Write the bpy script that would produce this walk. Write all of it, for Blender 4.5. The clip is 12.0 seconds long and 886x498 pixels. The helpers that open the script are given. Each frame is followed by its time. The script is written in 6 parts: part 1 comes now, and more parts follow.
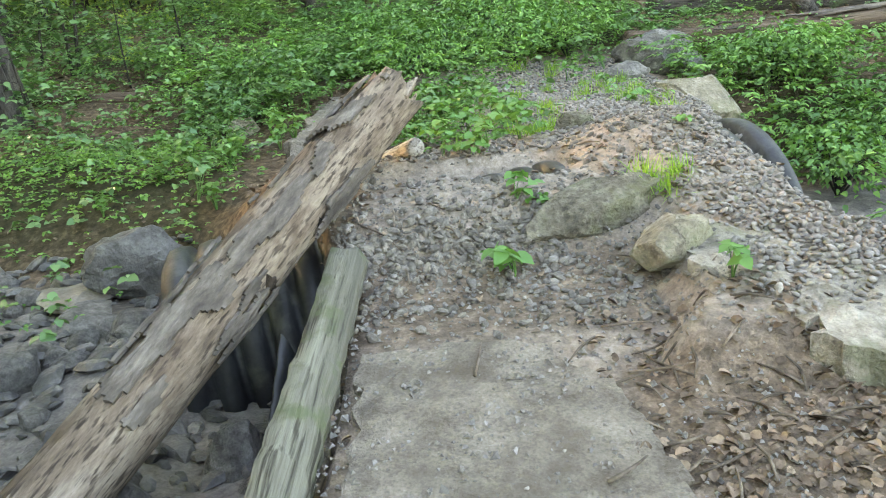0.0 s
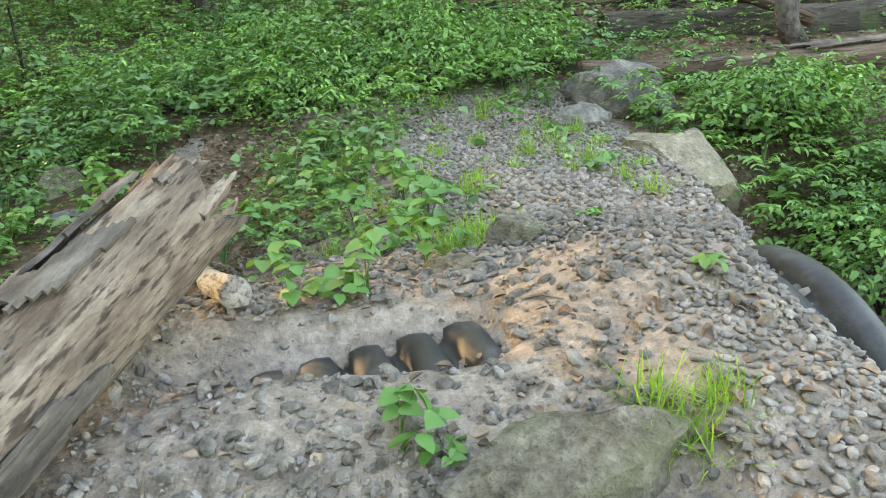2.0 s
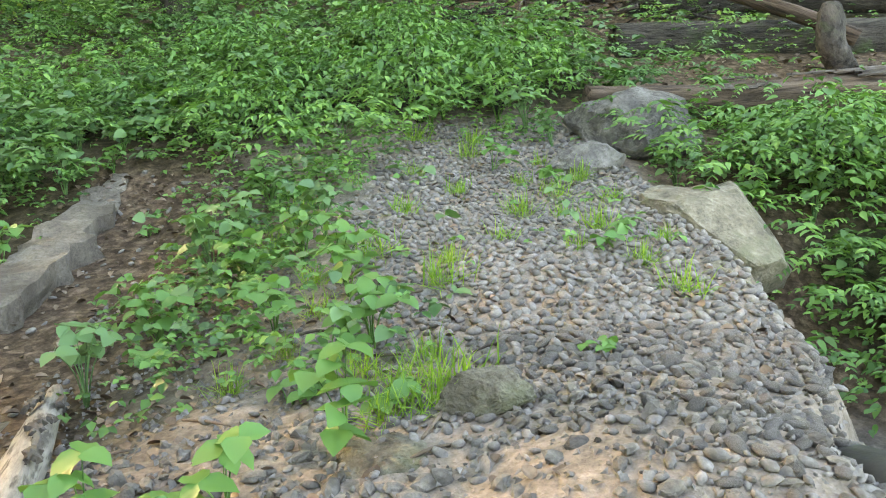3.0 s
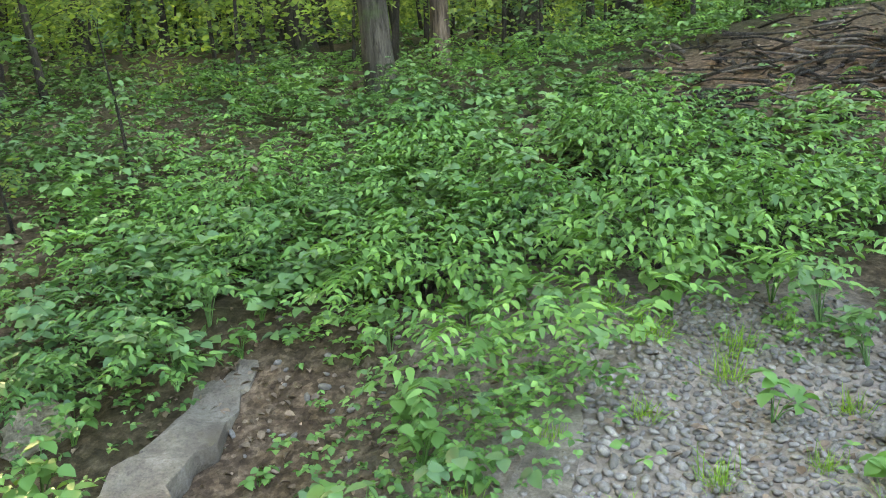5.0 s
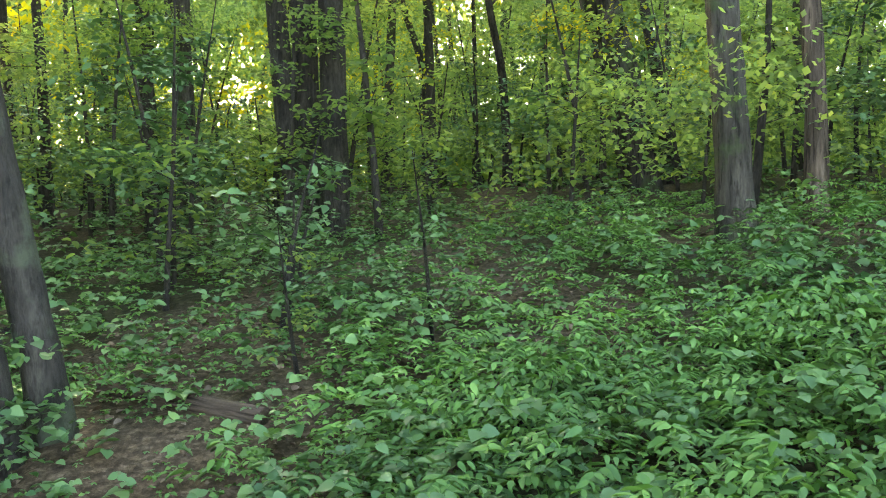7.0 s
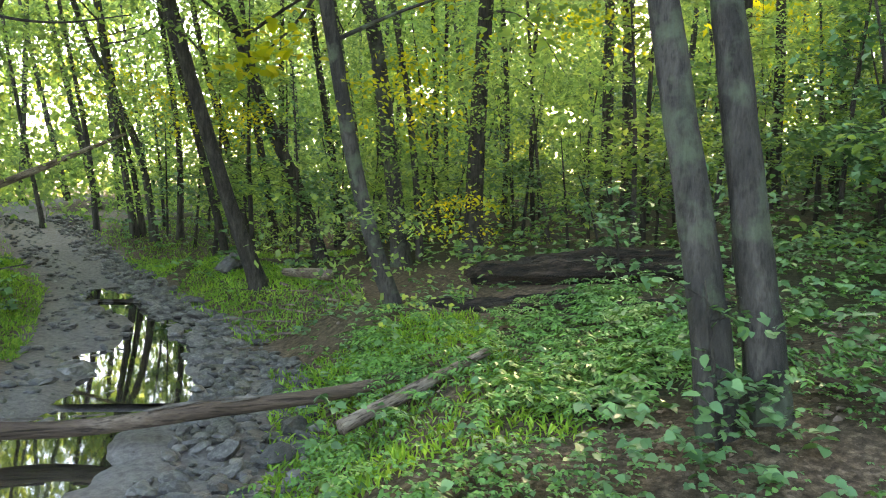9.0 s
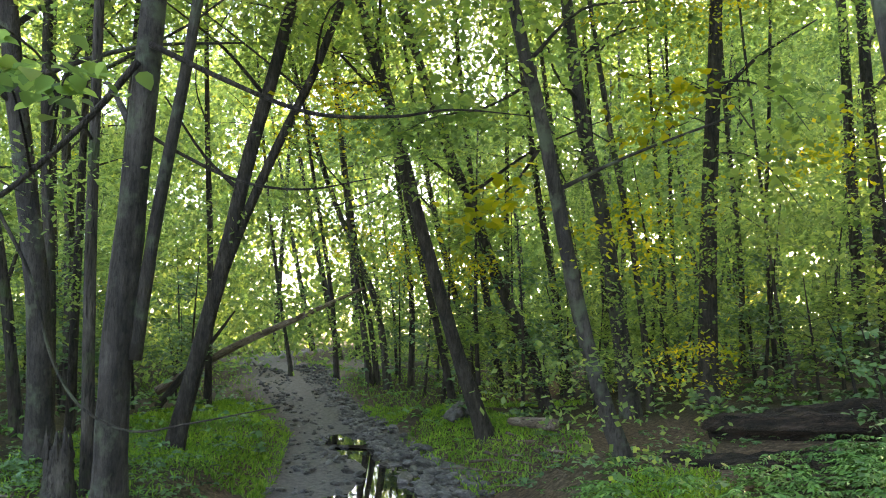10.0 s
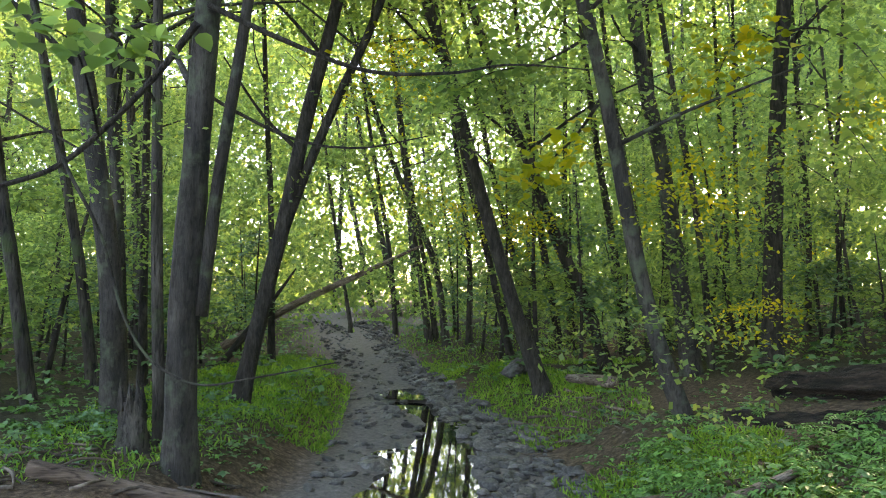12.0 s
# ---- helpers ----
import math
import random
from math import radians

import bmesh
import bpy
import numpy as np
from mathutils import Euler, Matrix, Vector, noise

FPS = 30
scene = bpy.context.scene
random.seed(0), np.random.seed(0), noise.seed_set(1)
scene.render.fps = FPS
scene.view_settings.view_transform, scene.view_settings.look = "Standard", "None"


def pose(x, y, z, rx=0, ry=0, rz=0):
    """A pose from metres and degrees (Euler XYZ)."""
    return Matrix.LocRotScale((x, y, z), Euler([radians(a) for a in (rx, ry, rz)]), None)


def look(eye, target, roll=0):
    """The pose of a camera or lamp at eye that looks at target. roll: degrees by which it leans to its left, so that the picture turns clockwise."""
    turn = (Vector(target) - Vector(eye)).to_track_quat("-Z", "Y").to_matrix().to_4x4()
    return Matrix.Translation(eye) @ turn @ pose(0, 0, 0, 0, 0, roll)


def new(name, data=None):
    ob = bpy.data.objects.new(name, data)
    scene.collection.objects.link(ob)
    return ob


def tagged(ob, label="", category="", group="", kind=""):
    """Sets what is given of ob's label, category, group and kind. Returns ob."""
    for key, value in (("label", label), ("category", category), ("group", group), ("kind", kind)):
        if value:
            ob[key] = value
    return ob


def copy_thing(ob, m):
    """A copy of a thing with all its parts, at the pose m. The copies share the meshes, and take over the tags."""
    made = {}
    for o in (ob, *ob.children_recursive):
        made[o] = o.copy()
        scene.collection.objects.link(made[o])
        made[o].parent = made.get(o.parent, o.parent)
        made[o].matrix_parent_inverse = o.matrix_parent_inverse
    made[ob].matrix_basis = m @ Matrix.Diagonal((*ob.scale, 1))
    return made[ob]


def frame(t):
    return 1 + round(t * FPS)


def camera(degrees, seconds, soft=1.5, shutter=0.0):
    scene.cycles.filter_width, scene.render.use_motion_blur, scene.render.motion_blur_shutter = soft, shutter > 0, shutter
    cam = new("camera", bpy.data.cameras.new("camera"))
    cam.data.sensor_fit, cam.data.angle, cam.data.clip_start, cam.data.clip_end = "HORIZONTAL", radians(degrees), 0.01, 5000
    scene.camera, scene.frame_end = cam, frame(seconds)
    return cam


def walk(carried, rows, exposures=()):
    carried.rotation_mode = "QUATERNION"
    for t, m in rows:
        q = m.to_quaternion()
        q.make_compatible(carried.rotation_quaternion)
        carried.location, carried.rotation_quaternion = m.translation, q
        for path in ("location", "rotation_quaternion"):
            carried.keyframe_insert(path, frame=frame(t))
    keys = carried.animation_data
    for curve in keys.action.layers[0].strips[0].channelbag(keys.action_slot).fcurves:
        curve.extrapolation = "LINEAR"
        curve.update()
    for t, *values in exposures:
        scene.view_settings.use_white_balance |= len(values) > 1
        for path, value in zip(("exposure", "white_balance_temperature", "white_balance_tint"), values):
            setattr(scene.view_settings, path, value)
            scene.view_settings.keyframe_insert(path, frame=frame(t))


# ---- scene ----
cam = camera(58.3, 12.0, soft=1.05, shutter=0.03)
PATH = [
    (0.0, pose(0.000, 0.000, 1.500, 73.94, 4.81, -1.38)),
    (0.5, pose(0.027, 0.371, 1.490, 72.44, 4.39, 0.82)),
    (1.0, pose(0.162, 0.876, 1.517, 71.90, 3.47, -4.54)),
    (1.5, pose(0.300, 1.455, 1.569, 73.67, 3.55, -4.98)),
    (2.0, pose(0.343, 1.996, 1.627, 73.72, 2.92, -5.74)),
    (2.5, pose(0.505, 2.550, 1.663, 74.01, 2.26, -5.86)),
    (4.5, pose(0.713, 4.434, 2.085, 70.68, 1.66, 3.67)),
    (5.0, pose(0.662, 4.773, 2.216, 76.10, 2.86, 10.37)),
    (5.5, pose(0.569, 5.165, 2.349, 82.28, 3.33, 14.99)),
    (6.0, pose(0.534, 5.577, 2.346, 86.79, 2.83, 20.54)),
    (6.5, pose(0.412, 5.922, 2.291, 86.73, 1.86, 27.24)),
    (8.3, look((-0.120, 6.180, 2.150), (-1.869, 7.145, 2.045), 1.2)),
    (8.5, look((-0.120, 6.180, 2.150), (-1.958, 6.960, 2.031), 1.4)),
    (9.0, look((-0.120, 6.180, 2.150), (-2.100, 6.420, 1.997), 1.2)),
    (9.5, look((-0.160, 6.180, 2.120), (-2.153, 6.020, 2.162), 0.6)),
    (10.0, look((-0.160, 6.180, 2.120), (-2.123, 5.859, 2.333), 0.6)),
    (10.5, look((-0.160, 6.180, 2.120), (-2.103, 5.785, 2.385), 0.6)),
    (11.0, look((-0.160, 6.180, 2.120), (-2.097, 5.729, 2.336), 0.6)),
    (11.5, look((-0.160, 6.180, 2.120), (-2.099, 5.711, 2.260), 0.6)),
    (12.0, look((-0.160, 6.180, 2.120), (-2.103, 5.717, 2.225), 0.6)),
]
walk(cam, PATH, exposures=[(0, 4.5, 9800, 13), (0.5, 4.25, 9800, 13), (2.7, 4.4, 9900, 13), (5.0, 4.5, 9500, 14), (5.6, 4.6, 9300, 14), (6.7, 4.25, 8700, 13), (8.5, 4.3, 8400, 13), (10, 3.72, 8100, 18), (12, 3.75, 8000, 19)])

# ---- sky and sun ----
world = bpy.data.worlds.new("sky")
scene.world = world
world.use_nodes = True
wn = world.node_tree
sky = wn.nodes.new("ShaderNodeTexSky")
sky.sky_type, sky.sun_disc = "NISHITA", False
sky.sun_elevation, sky.sun_rotation = radians(22), radians(-60)
sky.air_density, sky.dust_density = 0.8, 1.2
wn.links.new(sky.outputs[0], wn.nodes["Background"].inputs[0])
wn.nodes["Background"].inputs[1].default_value = 0.15
lamp = bpy.data.lights.new("sun", "SUN")
lamp.energy, lamp.angle, lamp.color = 2.6, radians(2), (1.0, 0.77, 0.50)
sun = new("sun", lamp)
sun.matrix_world = look((-17.3 * 2, 10 * 2, 16.15), (0, 0, 0))

# ---- materials ----
def material(name):
    m = bpy.data.materials.new(name)
    m.use_nodes = True
    nt = m.node_tree
    for n in list(nt.nodes):
        nt.nodes.remove(n)
    out = nt.nodes.new("ShaderNodeOutputMaterial")
    return m, nt, out


def node(nt, kind, **inputs):
    n = nt.nodes.new("ShaderNode" + kind)
    for k, v in inputs.items():
        n.inputs[k.replace("_", " ")].default_value = v
    return n


def ramp(nt, src, stops):
    r = nt.nodes.new("ShaderNodeValToRGB")
    e = r.color_ramp.elements
    while len(e) < len(stops):
        e.new(0.5)
    for el, (pos, col) in zip(e, stops):
        el.position, el.color = pos, (*col, 1)
    nt.links.new(src, r.inputs[0])
    return r.outputs[0]


def noise_tex(nt, scale, detail=5, rough=0.6, stretch=None, coord="Object"):
    tc = nt.nodes.new("ShaderNodeTexCoord")
    n = nt.nodes.new("ShaderNodeTexNoise")
    n.inputs["Scale"].default_value, n.inputs["Detail"].default_value, n.inputs["Roughness"].default_value = scale, detail, rough
    src = tc.outputs[coord]
    if stretch:
        mp = nt.nodes.new("ShaderNodeMapping")
        mp.inputs["Scale"].default_value = stretch
        nt.links.new(src, mp.inputs[0])
        src = mp.outputs[0]
    nt.links.new(src, n.inputs["Vector"])
    return n


def mix(nt, fac, a, b, blend="MIX"):
    n = nt.nodes.new("ShaderNodeMix")
    n.data_type, n.blend_type = "RGBA", blend
    for sock, v in ((n.inputs["Factor"], fac), (n.inputs["A"], a), (n.inputs["B"], b)):
        if isinstance(v, (int, float)):
            sock.default_value = v
        elif isinstance(v, tuple):
            sock.default_value = (*v, 1)
        else:
            nt.links.new(v, sock)
    return n.outputs["Result"]


def bump(nt, src, strength, distance, after=None):
    b = node(nt, "Bump", Strength=strength, Distance=distance)
    nt.links.new(src, b.inputs["Height"])
    if after:
        nt.links.new(after, b.inputs["Normal"])
    return b.outputs[0]


def finish(nt, out, colour, rough=0.9, normal=None, spec=0.3, metal=0.0):
    p = node(nt, "BsdfPrincipled", Roughness=rough, Metallic=metal)
    p.inputs["Specular IOR Level"].default_value = spec
    if isinstance(colour, tuple):
        p.inputs["Base Color"].default_value = (*colour, 1)
    else:
        nt.links.new(colour, p.inputs["Base Color"])
    if normal:
        nt.links.new(normal, p.inputs["Normal"])
    nt.links.new(p.outputs[0], out.inputs[0])
    return p


def patchy(name, dark, mid, light, scale, fine, rough=0.9, depth=0.01, stretch=None, spec=0.3, vary=0.0, moss=None, cracks=0.0):
    """Rough natural surface: three tones at one scale, grain at a finer one, relief from both."""
    m, nt, out = material(name)
    a = noise_tex(nt, scale, 6, 0.65, stretch)
    b = noise_tex(nt, fine, 4, 0.7, stretch)
    col = ramp(nt, a.outputs["Fac"], [(0.30, dark), (0.5, mid), (0.72, light)])
    grain = ramp(nt, b.outputs["Fac"], [(0.3, (0.62, 0.62, 0.62)), (0.7, (1.25, 1.25, 1.25))])
    col = mix(nt, 0.8, col, grain, "MULTIPLY")
    if cracks:
        ck = noise_tex(nt, fine * 0.6, 3, 0.55, stretch)
        col = mix(nt, cracks, col, ramp(nt, ck.outputs["Fac"], [(0.36, (0.18, 0.16, 0.15)), (0.47, (1, 1, 1))]), "MULTIPLY")
    if vary:
        oi = nt.nodes.new("ShaderNodeObjectInfo")
        geo = nt.nodes.new("ShaderNodeNewGeometry")
        add = nt.nodes.new("ShaderNodeMath")
        add.operation = "ADD"
        nt.links.new(oi.outputs["Random"], add.inputs[0])
        nt.links.new(geo.outputs["Random Per Island"], add.inputs[1])
        fr = nt.nodes.new("ShaderNodeMath")
        fr.operation = "FRACT"
        nt.links.new(add.outputs[0], fr.inputs[0])
        col = mix(nt, 1.0, col, ramp(nt, fr.outputs[0], [(0, (1 - vary,) * 3), (0.5, (1, 1, 1)), (1, (1 + vary, 1 + vary * 0.9, 1 + vary * 0.75))]), "MULTIPLY")
    if moss:
        mo = noise_tex(nt, moss[1], 5, 0.6)
        col = mix(nt, ramp(nt, mo.outputs["Fac"], [(0.52, (0, 0, 0)), (0.64, (0.8, 0.8, 0.8))]), col, moss[0])
    n1 = bump(nt, a.outputs["Fac"], 0.7, depth * 2)
    n2 = bump(nt, b.outputs["Fac"], 0.8, depth, n1)
    finish(nt, out, col, rough, n2, spec)
    return m


def leafy(name, tones, gloss=0.35, through_light=0.5):
    """Thin leaves: tone by leaf, light passing through."""
    m, nt, out = material(name)
    geo = nt.nodes.new("ShaderNodeNewGeometry")
    col = ramp(nt, geo.outputs["Random Per Island"], tones)
    big = noise_tex(nt, 0.6, 2, 0.5)
    col = mix(nt, 0.8, col, ramp(nt, big.outputs["Fac"], [(0.32, (0.52, 0.64, 0.66)), (0.68, (1.35, 1.25, 1.05))]), "MULTIPLY")
    p = node(nt, "BsdfPrincipled", Roughness=0.5)
    p.inputs["Specular IOR Level"].default_value = gloss
    nt.links.new(col, p.inputs["Base Color"])
    t = nt.nodes.new("ShaderNodeBsdfTranslucent")
    warm = mix(nt, 1.0, col, (1.52, 1.54, 0.84), "MULTIPLY")
    nt.links.new(warm, t.inputs[0])
    ms = nt.nodes.new("ShaderNodeMixShader")
    ms.inputs[0].default_value = through_light
    nt.links.new(p.outputs[0], ms.inputs[1])
    nt.links.new(t.outputs[0], ms.inputs[2])
    nt.links.new(ms.outputs[0], out.inputs[0])
    return m


def ground_material():
    m, nt, out = material("forest_soil")
    at = nt.nodes.new("ShaderNodeVertexColor")
    at.layer_name = "soil"
    sep = nt.nodes.new("ShaderNodeSeparateColor")
    nt.links.new(at.outputs[0], sep.inputs[0])
    a = noise_tex(nt, 1.4, 6, 0.65)
    b = noise_tex(nt, 14, 5, 0.7)
    c = noise_tex(nt, 70, 3, 0.7)
    v = nt.nodes.new("ShaderNodeTexVoronoi")
    v.inputs["Scale"].default_value = 28
    tc = nt.nodes.new("ShaderNodeTexCoord")
    nt.links.new(tc.outputs["Object"], v.inputs["Vector"])
    litter = ramp(nt, b.outputs["Fac"], [(0.28, (0.030, 0.021, 0.015)), (0.5, (0.085, 0.060, 0.042)), (0.72, (0.19, 0.145, 0.11))])
    flakes = ramp(nt, v.outputs["Color"], [(0.2, (0.55, 0.5, 0.45)), (0.8, (1.5, 1.4, 1.3))])
    litter = mix(nt, 0.7, litter, flakes, "MULTIPLY")
    gravel = ramp(nt, b.outputs["Fac"], [(0.3, (0.15, 0.127, 0.105)), (0.52, (0.255, 0.212, 0.178)), (0.75, (0.37, 0.325, 0.28))])
    mud = ramp(nt, b.outputs["Fac"], [(0.3, (0.072, 0.065, 0.060)), (0.7, (0.185, 0.168, 0.156))])
    # soil below low plants: shade between the leaves put into the colour, near black
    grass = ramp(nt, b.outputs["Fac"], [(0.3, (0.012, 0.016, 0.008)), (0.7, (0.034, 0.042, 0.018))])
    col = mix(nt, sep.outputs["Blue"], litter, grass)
    col = mix(nt, sep.outputs["Red"], col, mud)
    col = mix(nt, sep.outputs["Green"], col, gravel)
    col = mix(nt, 0.6, col, ramp(nt, c.outputs["Fac"], [(0.3, (0.6, 0.6, 0.6)), (0.7, (1.3, 1.3, 1.3))]), "MULTIPLY")
    n1 = bump(nt, b.outputs["Fac"], 0.8, 0.03)
    n2 = bump(nt, c.outputs["Fac"], 0.7, 0.008, n1)
    p = finish(nt, out, col, 0.95, n2, 0.12)
    wet = ramp(nt, sep.outputs["Red"], [(0, (0.95, 0.95, 0.95)), (1, (0.8, 0.8, 0.8))])
    nt.links.new(wet, p.inputs["Roughness"])
    return m


def water_material():
    m, nt, out = material("still_water")
    a = noise_tex(nt, 3, 2, 0.5)
    n = bump(nt, a.outputs["Fac"], 0.06, 0.01)
    p = finish(nt, out, (0.020, 0.018, 0.013), 0.03, n, 0.9)
    return m


MAT_GROUND = ground_material()
MAT_WATER = water_material()
MAT_BARK = patchy("grey_bark", (0.020, 0.017, 0.014), (0.052, 0.046, 0.039), (0.11, 0.098, 0.082), 9, 45, 0.95, 0.05, (1, 1, 0.16), cracks=0.8, moss=((0.05, 0.075, 0.03), 2.5))
MAT_SMOOTH_BARK = patchy("smooth_grey_bark", (0.014, 0.0125, 0.011), (0.036, 0.032, 0.028), (0.078, 0.070, 0.061), 7, 60, 0.9, 0.03, (1, 1, 0.25), cracks=0.5, moss=((0.07, 0.085, 0.055), 3))
MAT_DARK_BARK = patchy("dark_bark", (0.015, 0.013, 0.011), (0.04, 0.035, 0.03), (0.08, 0.07, 0.06), 10, 40, 0.95, 0.045, (1, 1, 0.25))
MAT_DEADWOOD = patchy("weathered_wood", (0.07, 0.05, 0.037), (0.165, 0.127, 0.097), (0.28, 0.235, 0.19), 13, 90, 0.9, 0.014, (1, 1, 0.2), cracks=0.9, moss=((0.07, 0.048, 0.034), 4))
MAT_BARK_SCRAP = patchy("peeling_bark", (0.03, 0.025, 0.022), (0.085, 0.072, 0.062), (0.17, 0.15, 0.13), 14, 60, 0.95, 0.012, (1, 1, 0.3))
MAT_BEAM = patchy("mossy_timber", (0.050, 0.048, 0.038), (0.115, 0.112, 0.09), (0.19, 0.185, 0.152), 6, 70, 0.95, 0.012, (1, 1, 0.04), cracks=0.9, moss=((0.065, 0.08, 0.04), 5))
MAT_ROT = patchy("rotten_wood", (0.005, 0.004, 0.003), (0.020, 0.014, 0.010), (0.07, 0.048, 0.035), 9, 40, 0.95, 0.05, (1, 1, 0.25), cracks=0.8)
MAT_LOG = patchy("brown_log_wood", (0.035, 0.024, 0.017), (0.095, 0.066, 0.048), (0.20, 0.155, 0.12), 7, 50, 0.95, 0.03, (1, 1, 0.08), cracks=0.8)
MAT_SPLINTER = patchy("fresh_split_wood", (0.30, 0.13, 0.05), (0.48, 0.24, 0.09), (0.62, 0.36, 0.16), 8, 40, 0.85, 0.01)
MAT_STONE = patchy("grey_stone", (0.065, 0.062, 0.058), (0.15, 0.143, 0.134), (0.26, 0.25, 0.235), 6, 34, 0.9, 0.035, vary=0.3)
MAT_SANDSTONE = patchy("buff_sandstone", (0.11, 0.095, 0.070), (0.215, 0.19, 0.145), (0.34, 0.315, 0.25), 7, 42, 0.95, 0.03, moss=((0.15, 0.15, 0.09), 4), cracks=0.25)
MAT_WET_STONE = patchy("damp_stone", (0.036, 0.034, 0.032), (0.080, 0.076, 0.072), (0.175, 0.167, 0.158), 7, 40, 0.55, 0.012, vary=0.45)
MAT_PEBBLE = patchy("gravel_pebble", (0.105, 0.095, 0.088), (0.165, 0.152, 0.142), (0.25, 0.235, 0.222), 20, 90, 0.85, 0.004, vary=0.28)
MAT_CONCRETE = patchy("weathered_concrete", (0.125, 0.105, 0.084), (0.20, 0.175, 0.145), (0.28, 0.255, 0.22), 3, 40, 0.95, 0.008, moss=((0.22, 0.21, 0.15), 5))
MAT_AGGREGATE = patchy("rough_aggregate", (0.13, 0.11, 0.09), (0.27, 0.24, 0.20), (0.42, 0.385, 0.335), 9, 55, 0.95, 0.03, moss=((0.15, 0.15, 0.10), 4))
MAT_OLD_ROCK = patchy("mossy_brown_rock", (0.055, 0.048, 0.037), (0.145, 0.13, 0.10), (0.26, 0.24, 0.195), 8, 45, 0.95, 0.035, moss=((0.105, 0.108, 0.062), 5), cracks=0.45)
MAT_DIRTY_CONCRETE = patchy("dirt_stained_concrete", (0.10, 0.083, 0.067), (0.185, 0.158, 0.131), (0.28, 0.25, 0.212), 6, 85, 0.95, 0.022, moss=((0.095, 0.078, 0.062), 2.6), cracks=0.25)
MAT_PIPE = patchy("black_plastic", (0.007, 0.0075, 0.0085), (0.014, 0.015, 0.017), (0.035, 0.036, 0.039), 4, 40, 0.5, 0.002, spec=0.35, moss=((0.05, 0.049, 0.047), 6))
MAT_LITTER = patchy("dry_leaf", (0.07, 0.047, 0.033), (0.15, 0.108, 0.078), (0.25, 0.195, 0.15), 9, 40, 0.9, 0.003, vary=0.4)
MAT_TWIG = patchy("dead_twig", (0.04, 0.03, 0.022), (0.10, 0.078, 0.06), (0.20, 0.165, 0.135), 9, 50, 0.95, 0.004, vary=0.4)
G = [(0, (0.082, 0.134, 0.062)), (0.4, (0.142, 0.218, 0.098)), (0.8, (0.205, 0.292, 0.124)), (1, (0.285, 0.345, 0.12))]
MAT_UNDER = leafy("herb_leaf", [(0, (0.036, 0.105, 0.028)), (0.4, (0.072, 0.185, 0.048)), (0.8, (0.105, 0.245, 0.066)), (1, (0.145, 0.29, 0.078))], 0.35, 0.25)
MAT_BUSH = leafy("bramble_leaf", [(0, (0.038, 0.105, 0.040)), (0.5, (0.07, 0.165, 0.062)), (1, (0.11, 0.215, 0.085))], 0.5, 0.2)
# herb green made paler and bluer: sky reflected on broad leaves, put into colour
MAT_NETTLE = leafy("broad_sky_sheen_leaf", [(0, (0.05, 0.13, 0.05)), (0.5, (0.085, 0.19, 0.072)), (1, (0.13, 0.25, 0.09))], 0.45, 0.2)
MAT_GRASS = leafy("grass_blade", [(0, (0.09, 0.20, 0.025)), (0.6, (0.15, 0.30, 0.04)), (1, (0.24, 0.37, 0.06))], 0.4, 0.4)
MAT_CANOPY = leafy("tree_leaf", G, 0.3, 0.7)
MAT_BLEACHED = patchy("bleached_wood", (0.15, 0.13, 0.11), (0.27, 0.245, 0.215), (0.38, 0.355, 0.32), 12, 80, 0.9, 0.01, (1, 1, 0.15), cracks=0.7)
MAT_TORN = patchy("torn_brown_bark", (0.03, 0.022, 0.017), (0.085, 0.062, 0.047), (0.20, 0.155, 0.12), 6, 45, 0.95, 0.04, (1, 1, 0.12), cracks=0.8)
MAT_RUBBLE = patchy("grey_rubble", (0.07, 0.062, 0.054), (0.135, 0.122, 0.108), (0.23, 0.21, 0.188), 14, 60, 0.95, 0.01, vary=0.3)
# yellow tones carry the glow of low sun on foliage in their colour
MAT_YELLOW = leafy("sun_yellow_leaf", [(0, (0.18, 0.22, 0.022)), (0.5, (0.34, 0.33, 0.028)), (1, (0.50, 0.40, 0.03))], 0.3, 0.6)

# ---- the lie of the land ----
def smooth(a, b, v):
    k = np.clip((v - a) / (b - a), 0, 1)
    return k * k * (3 - 2 * k)


def lattice(x, y, seed):
    """Smooth value noise, 0 to 1, one cell to the metre."""
    x, y = np.asarray(x, float), np.asarray(y, float)
    i, j = np.floor(x), np.floor(y)
    u, v = x - i, y - j
    u, v = u * u * (3 - 2 * u), v * v * (3 - 2 * v)

    def h(a, b):
        s = np.sin(a * 127.1 + b * 311.7 + seed * 74.7) * 43758.5453
        return s - np.floor(s)
    return (h(i, j) * (1 - u) + h(i + 1, j) * u) * (1 - v) + (h(i, j + 1) * (1 - u) + h(i + 1, j + 1) * u) * v


CREEK_X = [-60, -30, -24, -20, -18.2, -15.5, -11.6, -8.5, -5.8, -3.5, -1.5, 0.5, 2.5, 5, 9, 60]
CREEK_Y = [-12, -6, -2.6, -0.7, 0.3, 1.7, 3.2, 4.1, 4.2, 3.5, 3.0, 4.0, 5.0, 5.2, 5.0, 8]
CREEK_Z = [1.2, 1.1, 0.95, 0.45, 0.28, 0.08, 0.02, 0, 0, 0, -0.05, -0.05, 0, 0.05, 0.1, 0.3]
CREEK_W = [1.2, 1.2, 1.1, 1.0, 1.0, 1.0, 1.3, 1.4, 1.5, 1.5, 1.5, 0.9, 0.8, 0.9, 0.9, 1.0]
SLOPE_Y = [-80, -4, 3, 4, 6, 7.5, 9, 11.4, 13, 14.7, 20, 40, 200]
